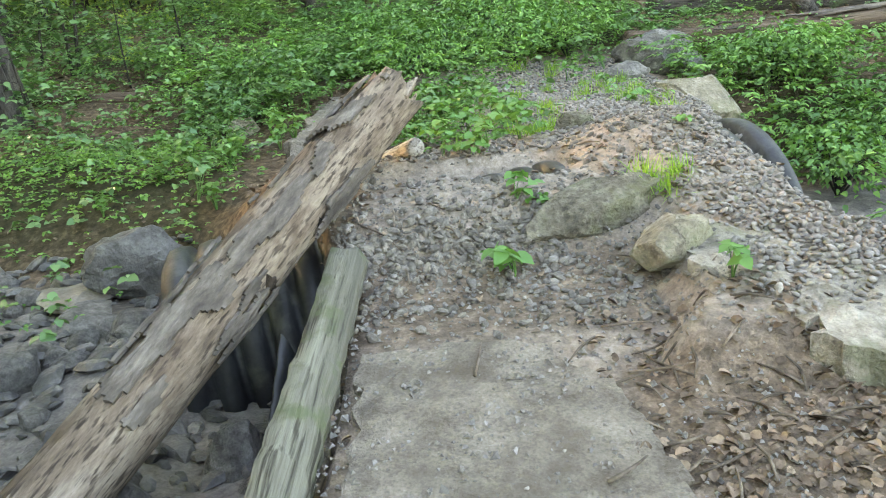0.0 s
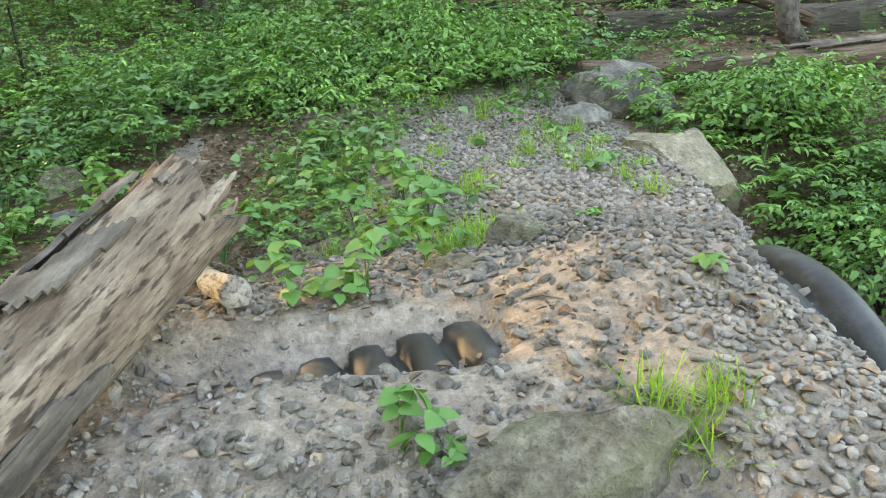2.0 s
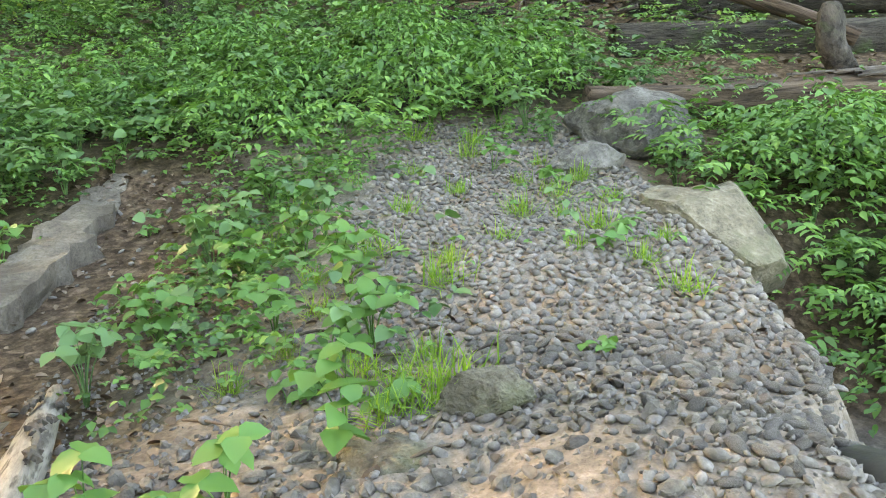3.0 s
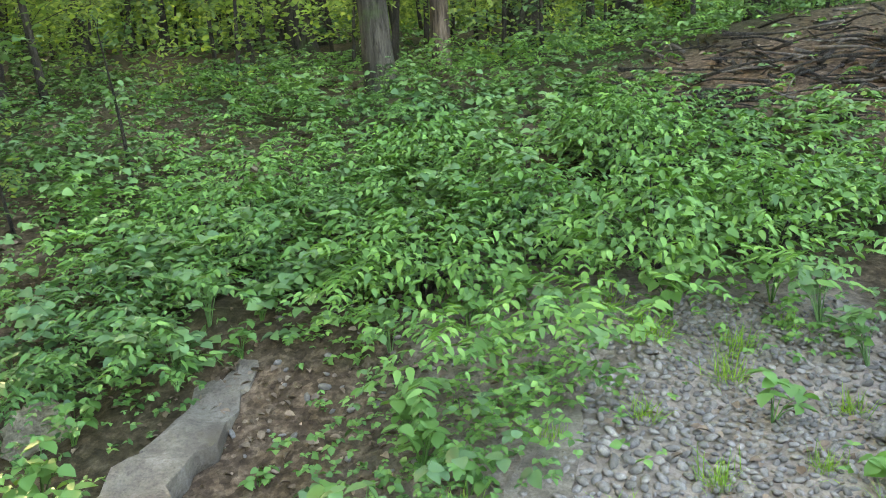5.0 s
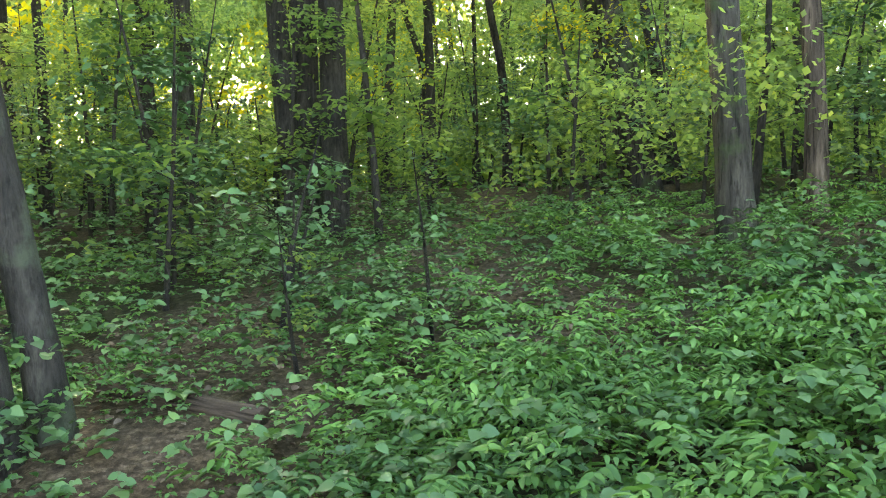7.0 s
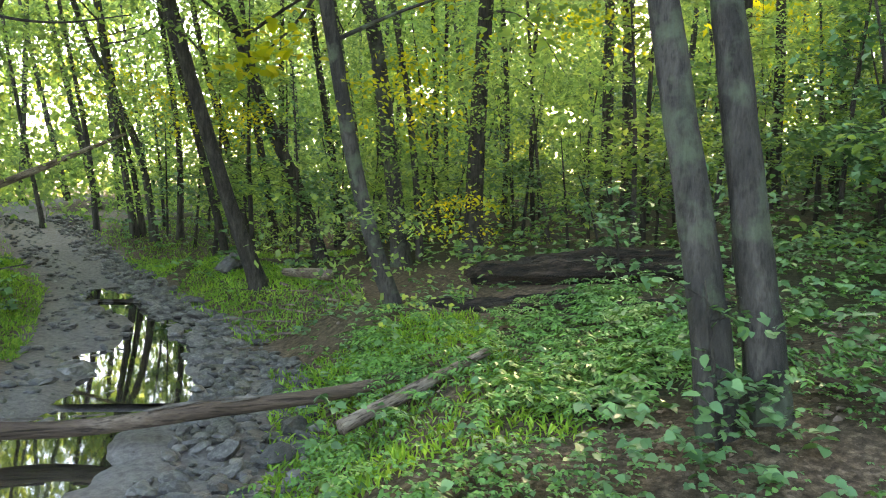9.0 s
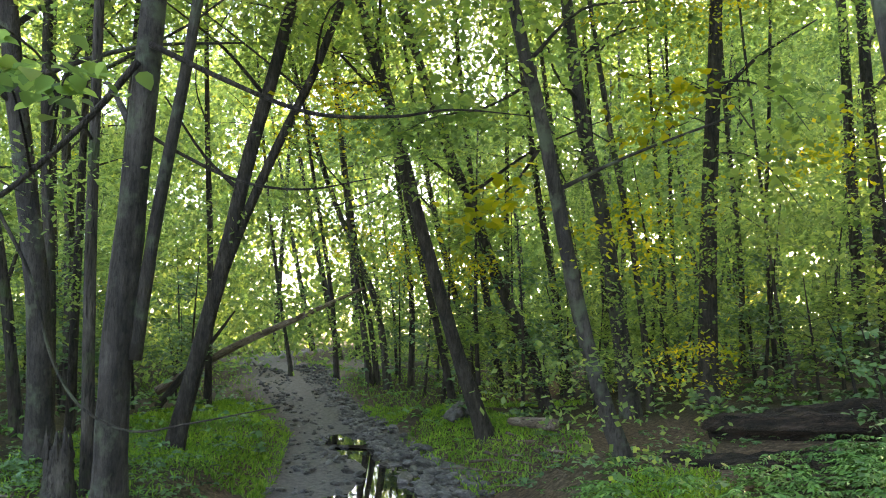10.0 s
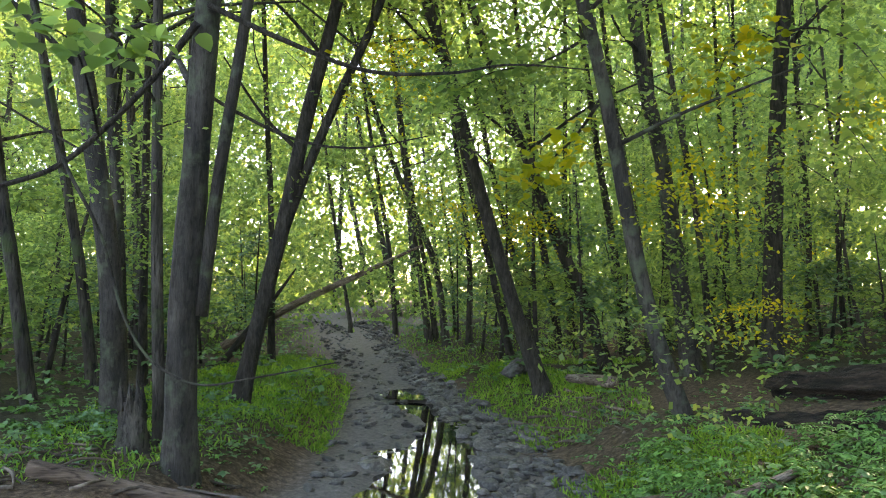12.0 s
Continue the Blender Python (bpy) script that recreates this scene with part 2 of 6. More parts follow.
SLOPE_Z = [0.8, 0.45, 0.42, 0.48, 0.55, 0.7, 0.95, 1.28, 1.5, 1.8, 2.4, 3.6, 6]
FILL_Y = [-6, 0, 2.0, 3.2, 3.36, 3.62, 4.3, 4.8, 5.4, 6.4, 7.7, 8.4, 9.5]
FILL_Z = [-0.05, 0.02, 0.26, 0.43, 0.48, 0.655, 0.775, 0.76, 0.70, 0.76, 0.85, 0.98, 1.08]


def creek_side(x, y):
    """Distance from the middle of the creek, and the bed's half width and height there."""
    cy = np.interp(x, CREEK_X, CREEK_Y)
    slope = (np.interp(x + 0.5, CREEK_X, CREEK_Y) - np.interp(x - 0.5, CREEK_X, CREEK_Y))
    d = (y - cy) / np.sqrt(1 + slope * slope)
    return d, np.interp(x, CREEK_X, CREEK_W), np.interp(x, CREEK_X, CREEK_Z)


def fill_mask(x, y):
    """1 on the causeway of concrete and gravel, 0 off it."""
    left = np.interp(y, [-6, 0, 3.2, 3.5, 4.2, 5, 6, 8, 9.5], [-0.5, -0.45, -0.40, -0.50, -0.62, -1.1, -1.1, -1.3, -1.2])
    right = np.interp(y, [-6, 2, 3, 3.4, 4, 4.7, 5.2, 6, 7, 8, 9.5], [3.2, 2.6, 1.8, 1.58, 1.58, 1.64, 1.86, 2.0, 2.0, 1.9, 1.5])
    edge = np.interp(y, [-6, 3.2, 4.2, 5.2, 9.5], [0.06, 0.06, 0.35, 0.6, 0.6])
    return smooth(left - edge, left, x) * (1 - smooth(right, right + np.interp(y, [3, 3.4, 4.7, 5.2], [0.4, 0.14, 0.14, 0.5]), x)) * (1 - smooth(8.3, 9.6, y))


def height(x, y):
    x, y = np.asarray(x, float), np.asarray(y, float)
    land = np.interp(y, SLOPE_Y, SLOPE_Z)
    land = land + 0.10 * (lattice(x / 3, y / 3, 1) - 0.5) + 0.5 * smooth(25, 60, np.abs(x) + np.abs(y)) * (lattice(x / 15, y / 15, 2) - 0.3)
    land = land - 0.30 * np.exp(-((x + 2.4) / 1.1) ** 2 - ((y - 8.6) / 1.6) ** 2)
    # brush-covered rise behind the fallen trunks
    land = land + 0.75 * np.exp(-((x - 4.0) / 3.2) ** 2 - ((y - 14.5) / 3.0) ** 2)
    # gravel bar and bank at the head of the creek
    land = land + 0.42 * smooth(-19, -25, x) * (1 - smooth(8, 16, np.abs(y)))
    d, w, bed = creek_side(x, y)
    bank = np.where(d > 0, 1.5, 0.9)
    k = smooth(0, 1, (np.abs(d) - w) / bank)
    # a wet channel winds inside the bed
    run = np.interp(x, [-18, -15, -12, -9, -6, -3], [0.1, 0.15, 0.45, 0.05, -0.45, -0.4]) + 0.25 * (lattice(x * 0.9, 3.3, 41) - 0.5)
    bed = bed + 0.10 * smooth(0.25, 0.75, np.abs(d - run)) + 0.07 * (lattice(x * 1.3, y * 1.3, 3) - 0.5) + 0.05 * (lattice(x * 4, y * 4, 9) - 0.5) - 0.05
    z = bed * (1 - k) + land * k
    f = fill_mask(x, y)
    top = np.interp(y, FILL_Y, FILL_Z) + 0.06 * np.exp(-((x - 1.25) / 0.45) ** 2) * smooth(3, 4, y) * (1 - smooth(6, 7, y)) + 0.10 * smooth(0.65, 1.15, x) * (1 - smooth(1.42, 1.58, x)) * np.exp(-((y - 4.35) / 0.5) ** 2) - 0.20 * smooth(0.5, -0.6, x) * smooth(4.4, 5.2, y) * (1 - smooth(7, 8.5, y))
    # broken concrete block beside the slab; hollow where the pipe's ribs lie bare
    top = top + 0.13 * smooth(0.86, 0.97, x + 0.10 * (lattice(x * 4, y * 4, 31) - 0.5) - 0.25 * (y - 2.9)) * smooth(2.2, 2.5, y) * (1 - smooth(3.3, 3.8, y))
    top = top - 0.14 * smooth(-0.42, -0.2, x) * (1 - smooth(0.60, 0.74, x)) * np.exp(-((y - 4.17 - 0.05 * (x - 0.3)) / 0.15) ** 4)
    z = z * (1 - f) + top * f
    return z + 0.03 * (lattice(x * 2.3, y * 2.3, 5) - 0.5) * (1 - 0.6 * f) + 0.018 * (lattice(x * 6, y * 6, 6) - 0.5)

# ---- mesh helpers ----
def mesh_of(name, verts, faces, mat, smooth_faces=True):
    me = bpy.data.meshes.new(name)
    me.from_pydata([tuple(v) for v in verts], [], [tuple(f) for f in faces])
    me.materials.append(mat)
    if smooth_faces:
        me.polygons.foreach_set("use_smooth", [True] * len(me.polygons))
    me.update()
    return me


def quads_mesh(name, verts, faces, mat):
    """A mesh from arrays of vertices (n, 3) and quads (m, 4)."""
    me = bpy.data.meshes.new(name)
    me.vertices.add(len(verts))
    me.vertices.foreach_set("co", np.asarray(verts, np.float32).ravel())
    me.loops.add(faces.size)
    me.loops.foreach_set("vertex_index", faces.astype(np.int32).ravel())
    me.polygons.add(len(faces))
    me.polygons.foreach_set("loop_start", np.arange(0, faces.size, 4, dtype=np.int32))
    me.polygons.foreach_set("loop_total", np.full(len(faces), 4, np.int32))
    me.materials.append(mat)
    me.update(calc_edges=True)
    return me


def part(name, me, parent, label=""):
    ob = new(name, me)
    ob.parent = parent
    return tagged(ob, label)


def thing(name, at, label, category, group=""):
    ob = new(name)
    ob.location = at
    ob.empty_display_size = 0.1
    return tagged(ob, label, category, group)


def curve_points(points, steps):
    """A smooth line through the points."""
    p = [np.array(q, float) for q in points]
    p = [2 * p[0] - p[1]] + p + [2 * p[-1] - p[-2]]
    out = []
    for i in range(1, len(p) - 2):
        for k in range(steps):
            t = k / steps
            a, b, c, d = p[i - 1:i + 3]
            l0, l1, l2 = (np.linalg.norm(v) + 1e-9 for v in (b - a, c - b, d - c))
            m0, m1 = (c - a) / (l0 + l1) * l1, (d - b) / (l1 + l2) * l1
            out.append((2 * t ** 3 - 3 * t * t + 1) * b + (t ** 3 - 2 * t * t + t) * m0 + (3 * t * t - 2 * t ** 3) * c + (t ** 3 - t * t) * m1)
    return np.array(out + [p[-2]])


def tube(points, radii, sides=10, rough=0.08, seed=0, steps=5, flare=0.0, jagged=0.0, ridges=0):
    """A limb or log along a smooth line: uneven round section, closed ends. Returns vertices and faces."""
    rng = np.random.default_rng(seed)
    line = curve_points(points, steps)
    n = len(line)
    along = np.concatenate([[0], np.cumsum(np.linalg.norm(np.diff(line, axis=0), axis=1))])
    rad = np.interp(along / along[-1], np.linspace(0, 1, len(radii)), radii)
    tang = np.gradient(line, axis=0)
    tang /= np.linalg.norm(tang, axis=1)[:, None] + 1e-9
    ref = np.array([0.0, 0, 1]) if abs(tang[:, 2]).mean() < 0.8 else np.array([1.0, 0, 0])
    side = np.cross(tang, ref)
    side /= np.linalg.norm(side, axis=1)[:, None]
    up = np.cross(side, tang)
    ang = np.linspace(0, 2 * np.pi, sides, endpoint=False)
    base = 1 + rough * 0.6 * rng.normal(size=sides)
    walk_r = np.cumsum(rng.normal(size=(n, sides)), axis=0) * rough * 0.12
    walk_r -= walk_r.mean(axis=0)
    shape = np.clip(base[None] + walk_r + rough * 0.35 * rng.normal(size=(n, sides)), 0.55, 1.5)
    if ridges:
        shape = shape * (1 + 0.10 * np.cos(ang * ridges + rng.uniform(0, 6))[None] * np.linspace(1, 0.4, n)[:, None])
    if flare:
        k = np.exp(-along / 0.45)[:, None]
        shape = shape * (1 + flare * k * (0.7 + 0.6 * np.maximum(0, np.cos(ang * 4 + seed))[None]))
    r = rad[:, None] * shape
    v = line[:, None] + r[..., None] * (np.cos(ang)[None, :, None] * side[:, None] + np.sin(ang)[None, :, None] * up[:, None])
    if jagged:
        v[-1] += tang[-1] * (rng.uniform(-1, 1, sides) * jagged)[:, None]
    verts = v.reshape(-1, 3).tolist()
    faces = []
    for i in range(n - 1):
        for j in range(sides):
            k = (j + 1) % sides
            faces.append((i * sides + j, i * sides + k, (i + 1) * sides + k, (i + 1) * sides + j))
    for ring, flip in ((0, True), (n - 1, False)):
        c = len(verts)
        verts.append((v[ring].mean(axis=0) - tang[ring] * (rad[ring] * 0.25 if ring else 0)).tolist())
        for j in range(sides):
            f = (ring * sides + j, ring * sides + (j + 1) % sides, c)
            faces.append(f[::-1] if flip else f)
    return verts, faces


def joined(pieces):
    verts, faces = [], []
    for v, f in pieces:
        o = len(verts)
        verts += list(v)
        faces += [tuple(i + o for i in q) for q in f]
    return verts, faces


def leaf_arrays(pos, out_dir, size, droop, rng, narrow=0.32, fold=0.12, plain=False):
    """Pointed leaves with rounded shoulders, eight corners and three quads each (plain: six and two), cupped along the rib. pos (n,3), out_dir angle about z (n), size (n), droop: downward slope (n)."""
    n = len(pos)
    t = np.array([(0, 0, 0), (narrow * 0.78, 0.13, fold * 0.8), (narrow, 0.38, fold), (narrow * 0.62, 0.74, fold * 0.5), (0, 1, -0.12), (-narrow * 0.62, 0.74, fold * 0.5), (-narrow, 0.38, fold), (-narrow * 0.78, 0.13, fold * 0.8)])
    if plain:
        t = t[[0, 2, 3, 4, 5, 6]]
    roll = rng.normal(0, 0.35, n)
    x, y, z = t[:, 0][None] * size[:, None], t[:, 1][None] * size[:, None], t[:, 2][None] * size[:, None]
    c, s = np.cos(roll)[:, None], np.sin(roll)[:, None]
    x, z = x * c + z * s, -x * s + z * c
    c, s = np.cos(-droop)[:, None], np.sin(-droop)[:, None]
    y, z = y * c - z * s, y * s + z * c
    c, s = np.cos(out_dir)[:, None], np.sin(out_dir)[:, None]
    x, y = x * s + y * c, -x * c + y * s
    v = np.stack([x, y, z], -1) + pos[:, None]
    q = np.array([(0, 1, 2, 3), (0, 3, 4, 5)] if plain else [(0, 1, 2, 3), (0, 3, 4, 5), (0, 5, 6, 7)])
    f = (np.arange(n)[:, None, None] * len(t) + q[None]).reshape(-1, 4)
    return v.reshape(-1, 3), f


def leaf_cards(pos, size, rng, flat=0.5):
    """Small tree leaves, one bent quad each, turned every way but mostly level."""
    n = len(pos)
    a = rng.uniform(0, 2 * np.pi, n)
    tilt, roll = rng.normal(0.25, flat, n), rng.normal(0, flat, n)
    u = np.stack([np.cos(a) * np.cos(tilt), np.sin(a) * np.cos(tilt), -np.sin(tilt)], -1)
    w = np.stack([-np.sin(a) * np.cos(roll), np.cos(a) * np.cos(roll), np.sin(roll)], -1)
    s = size[:, None]
    v = np.stack([pos, pos + u * s * 0.55 + w * s * 0.36, pos + u * s, pos + u * s * 0.45 - w * s * 0.36], 1)
    return v.reshape(-1, 3), np.arange(4 * n).reshape(-1, 4)


def stone_mesh(name, mat, seed, sub=2, flat=0.7, rough=0.25, angular=0.0):
    """A stone about one unit across, lying on its base; angular ones have split faces."""
    rng = np.random.default_rng(seed)
    bm = bmesh.new()
    bmesh.ops.create_icosphere(bm, subdivisions=sub, radius=0.5)
    off = rng.uniform(0, 50, 3)
    cuts = [(rng.normal(size=3), rng.uniform(0.24, 0.38)) for _ in range(int(angular) * 2)]
    for v in bm.verts:
        d = v.co.normalized()
        k = 1 + rough * (noise.noise(d * 1.3 + Vector(off)) + 0.4 * noise.noise(d * 3.5 + Vector(off)))
        v.co *= k
        for nrm, dist in cuts:
            nv = Vector(nrm / np.linalg.norm(nrm))
            h = v.co.dot(nv) - dist
            if h > 0:
                v.co -= nv * h * 0.92
        v.co *= 1 + 0.07 * noise.noise(v.co * 8 + Vector(off)) + (0.05 * noise.noise(v.co * 19) if sub > 2 else 0)
        v.co.z *= flat
    me = bpy.data.meshes.new(name)
    bm.to_mesh(me)
    bm.free()
    me.materials.append(mat)
    if not angular or sub > 2:
        me.polygons.foreach_set("use_smooth", [not angular] * len(me.polygons))
    return me


# ---- the ground, one sheet ----
def spread(a, b, step, far, grow=1.16):
    inner = list(np.arange(a, b + 1e-6, step))
    lo, hi, d = [a], [b], step
    while hi[-1] < far:
        d *= grow
        hi.append(hi[-1] + d)
        lo.append(lo[-1] - d)
    return np.array(lo[:0:-1] + inner + hi[1:])


def build_ground():
    xs, ys = spread(-9.0, 4.0, 0.075, 320), spread(0.0, 12.0, 0.075, 320)
    X, Y = np.meshgrid(xs, ys)
    Z = height(X, Y)
    f = fill_mask(X, Y)
    rough_top = f * smooth(3.25, 3.6, Y) * (1 - smooth(8, 9, Y))
    Z = Z + 0.03 * rough_top * (lattice(X * 9, Y * 9, 8) - 0.5)
    nx, ny = len(xs), len(ys)
    i = np.arange(nx * ny).reshape(ny, nx)
    quads = np.stack([i[:-1, :-1], i[:-1, 1:], i[1:, 1:], i[1:, :-1]], -1).reshape(-1, 4)
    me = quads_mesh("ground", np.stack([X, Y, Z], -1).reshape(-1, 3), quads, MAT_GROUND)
    me.polygons.foreach_set("use_smooth", [True] * len(me.polygons))
    d, w, bed = creek_side(X, Y)
    mud = (1 - smooth(0.7, 1.3, np.abs(d) / w)) * (1 - f)
    dirt = smooth(0.35, 0.6, X) * (1 - smooth(2.35, 2.6, Y)) + 0.8 * smooth(2.6, 2.8, Y) * (1 - smooth(3.3, 3.5, Y)) * (1 - smooth(0.75, 0.95, X))
    gravel = np.maximum(f * (1 - 0.8 * dirt) * (0.75 + 0.25 * lattice(X, Y, 12)) * smooth(-0.9, 0.1, X - 0.4 * (Y > 4.6)), 0.45 * smooth(-19, -22, X) * (1 - smooth(1.0, 2.2, np.abs(Y + 2))))
    # painted plant shade: the soil darkens as the low plants thicken
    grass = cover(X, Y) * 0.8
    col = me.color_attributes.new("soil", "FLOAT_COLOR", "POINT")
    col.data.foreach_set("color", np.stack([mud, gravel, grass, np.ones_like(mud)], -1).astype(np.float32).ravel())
    return tagged(new("ground", me), "uneven forest floor of dark soil, leaf litter and gravel, plant shade painted in", "ground", kind="structure")


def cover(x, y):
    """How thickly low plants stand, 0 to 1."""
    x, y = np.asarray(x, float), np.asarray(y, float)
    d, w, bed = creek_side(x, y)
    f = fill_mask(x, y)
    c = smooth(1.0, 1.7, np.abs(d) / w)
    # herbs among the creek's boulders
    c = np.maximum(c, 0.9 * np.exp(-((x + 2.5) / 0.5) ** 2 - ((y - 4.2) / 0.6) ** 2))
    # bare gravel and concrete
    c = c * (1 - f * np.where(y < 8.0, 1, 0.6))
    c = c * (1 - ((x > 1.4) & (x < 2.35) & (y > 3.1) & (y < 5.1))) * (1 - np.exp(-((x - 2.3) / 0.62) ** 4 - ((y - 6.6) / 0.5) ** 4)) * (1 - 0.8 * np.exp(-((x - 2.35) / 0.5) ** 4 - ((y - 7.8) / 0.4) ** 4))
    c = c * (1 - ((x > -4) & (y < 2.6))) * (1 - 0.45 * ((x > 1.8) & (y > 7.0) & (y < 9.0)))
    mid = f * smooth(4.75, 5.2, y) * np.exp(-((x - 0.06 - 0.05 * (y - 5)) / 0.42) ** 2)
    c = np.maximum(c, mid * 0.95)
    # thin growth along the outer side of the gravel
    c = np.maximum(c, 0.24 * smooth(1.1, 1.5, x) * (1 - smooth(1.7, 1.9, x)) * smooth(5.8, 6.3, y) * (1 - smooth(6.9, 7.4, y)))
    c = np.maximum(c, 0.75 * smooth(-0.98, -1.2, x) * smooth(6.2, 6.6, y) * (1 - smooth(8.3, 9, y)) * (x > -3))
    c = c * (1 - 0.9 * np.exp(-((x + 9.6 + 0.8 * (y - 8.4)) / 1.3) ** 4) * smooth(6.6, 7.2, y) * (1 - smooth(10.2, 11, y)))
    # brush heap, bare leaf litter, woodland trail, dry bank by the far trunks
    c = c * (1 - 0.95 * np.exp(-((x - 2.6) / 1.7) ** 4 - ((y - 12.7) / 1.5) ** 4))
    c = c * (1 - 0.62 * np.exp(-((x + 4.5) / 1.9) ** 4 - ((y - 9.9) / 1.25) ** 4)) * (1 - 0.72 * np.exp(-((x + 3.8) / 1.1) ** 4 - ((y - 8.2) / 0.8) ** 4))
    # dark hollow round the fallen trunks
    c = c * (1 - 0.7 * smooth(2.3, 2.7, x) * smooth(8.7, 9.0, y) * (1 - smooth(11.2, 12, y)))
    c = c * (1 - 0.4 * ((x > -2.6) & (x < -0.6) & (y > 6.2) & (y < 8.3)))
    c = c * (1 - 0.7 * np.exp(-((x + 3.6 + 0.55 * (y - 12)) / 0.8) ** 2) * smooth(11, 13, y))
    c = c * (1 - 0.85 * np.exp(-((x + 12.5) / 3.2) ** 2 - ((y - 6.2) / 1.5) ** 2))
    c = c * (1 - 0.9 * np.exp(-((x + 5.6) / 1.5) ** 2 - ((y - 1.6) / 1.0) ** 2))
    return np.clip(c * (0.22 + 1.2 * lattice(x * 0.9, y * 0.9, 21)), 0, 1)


build_ground()


def build_water():
    """Still pools along the creek."""
    for x0, x1, z, side in ((-17.4, -14.6, 0.075, 0.1), (-14.6, -7.9, 0.025, 0.2), (-7.7, -4.6, 0.005, -0.45), (-3.6, -1.9, -0.09, -0.8)):
        xs = np.linspace(x0, x1, 40)
        cy = np.interp(xs, CREEK_X, CREEK_Y) + side
        v = [(x, c - 0.95, z) for x, c in zip(xs, cy)] + [(x, c + 0.95, z) for x, c in zip(xs, cy)]
        me = mesh_of("water", v, [(i, i + 1, i + 41, i + 40) for i in range(39)], MAT_WATER)
        tagged(new("water", me), "still brown creek pool mirroring trees and sky", "water", kind="structure")


build_water()

# ---- trees ----
def crown_mesh(name, seed, mat, leaves, radius, tall, leaf, clumps):
    """A crown of leaves in layered sprays about the origin, with gaps between them."""
    rng = np.random.default_rng(seed)
    pts = []
    for _ in range(clumps):
        a, r = rng.uniform(0, 2 * np.pi), radius * rng.uniform(0.15, 1) ** 0.6
        c = np.array([np.cos(a) * r, np.sin(a) * r, rng.uniform(-0.5, 0.5) * tall * (1.1 - 0.5 * r / radius)])
        n = int(leaves / clumps * rng.uniform(0.5, 1.5))
        s = radius * rng.uniform(0.16, 0.34)
        p = rng.normal(size=(n, 3)) * (s, s, s * 0.28)
        p[:, 2] -= 0.12 * np.hypot(p[:, 0], p[:, 1])
        pts.append(c + p)
    pts = np.concatenate(pts)
    v, f = leaf_cards(pts, leaf * rng.uniform(0.6, 1.35, len(pts)), rng)
    return quads_mesh(name, v, f, mat)


CROWNS = [crown_mesh("crown", 100 + i, MAT_CANOPY, 1500, 2.5, 3.4, 0.14, 24) for i in range(4)]
CROWNS_FINE = [crown_mesh("crown", 120 + i, MAT_CANOPY, 640, 1.3, 1.5, 0.09, 18) for i in range(3)]
CROWN_YELLOW = crown_mesh("crown", 140, MAT_YELLOW, 460, 1.3, 1.2, 0.10, 12)


def stem_radii(r, n=4):
    return [r * (1 - 0.62 * i / (n - 1)) for i in range(n)]


def tree(stems, label, bark, seed, crowns=3, limbs=5, low=0, flare=0.5, group="woodland trees", yellow=0):
    """stems: lists of points from the ground up, each with its radius. Every stem is a trunk of its own, on which limbs and crowns grow."""
    rng = np.random.default_rng(seed)
    at = Vector(stems[0][0][0])
    t = thing("tree", at, label, "tree", group)
    low = low + (3 if group != "woodland trees" or limbs == 3 else 0)
    for pts, r in stems:
        pts = [np.array(p) - np.array(at) for p in pts]
        first = np.allclose(pts[0][:2], 0, atol=1.2) and pts[0][2] < 0.6
        v, f = tube(([pts[0] - np.array((0, 0, 0.25))] if first else []) + pts, stem_radii(r * 0.88), 12 if r > 0.09 else 8, 0.09, seed, 5, flare if first else 0, ridges=5)
        trunk = part("trunk", mesh_of("trunk", v, f, bark), t)
        line = curve_points(pts, 8)
        n = len(line)
        for _ in range(limbs):
            i = int(n * rng.uniform(0.42, 0.97))
            p, a, ln = line[i], rng.uniform(0, 2 * np.pi), rng.uniform(1.2, 3.2)
            d = np.array([np.cos(a), np.sin(a), rng.uniform(0.3, 0.9)])
            q = [p, p + d * ln * 0.5 + rng.normal(0, 0.12, 3), p + d * ln * (1, 1, 0.75) + rng.normal(0, 0.2, 3)]
            v, f = tube(q, [max(0.02, r * 0.26), r * 0.16, 0.012], 6, 0.1, seed, 4)
            part("limb", mesh_of("limb", v, f, bark), trunk)
        for k in range(crowns):
            i = min(n - 1, int(n * (0.62 + 0.38 * (k + 1) / crowns)))
            ob = tagged(part("crown", CROWNS[(seed + k) % 4], t), kind="stuff")
            ob.matrix_local = pose(*(line[i] + rng.normal(0, 0.9, 3) * (1, 1, 0.4)), rng.uniform(-12, 12), rng.uniform(-12, 12), rng.uniform(0, 360)) @ Matrix.Scale(rng.uniform(0.75, 1.15), 4)
        for k in range(low):
            i = int(n * rng.uniform(0.18, 0.75))
            mesh = CROWN_YELLOW if k < yellow else CROWNS_FINE[(seed + k) % 3]
            ob = tagged(part("leaf_spray", mesh, t), kind="stuff")
            ob.matrix_local = pose(*(line[i] + rng.normal(0, 1.1, 3) * (1, 1, 0.7)), rng.uniform(-15, 15), rng.uniform(-15, 15), rng.uniform(0, 360)) @ Matrix.Scale(rng.uniform(0.6, 1.1), 4)
    return t


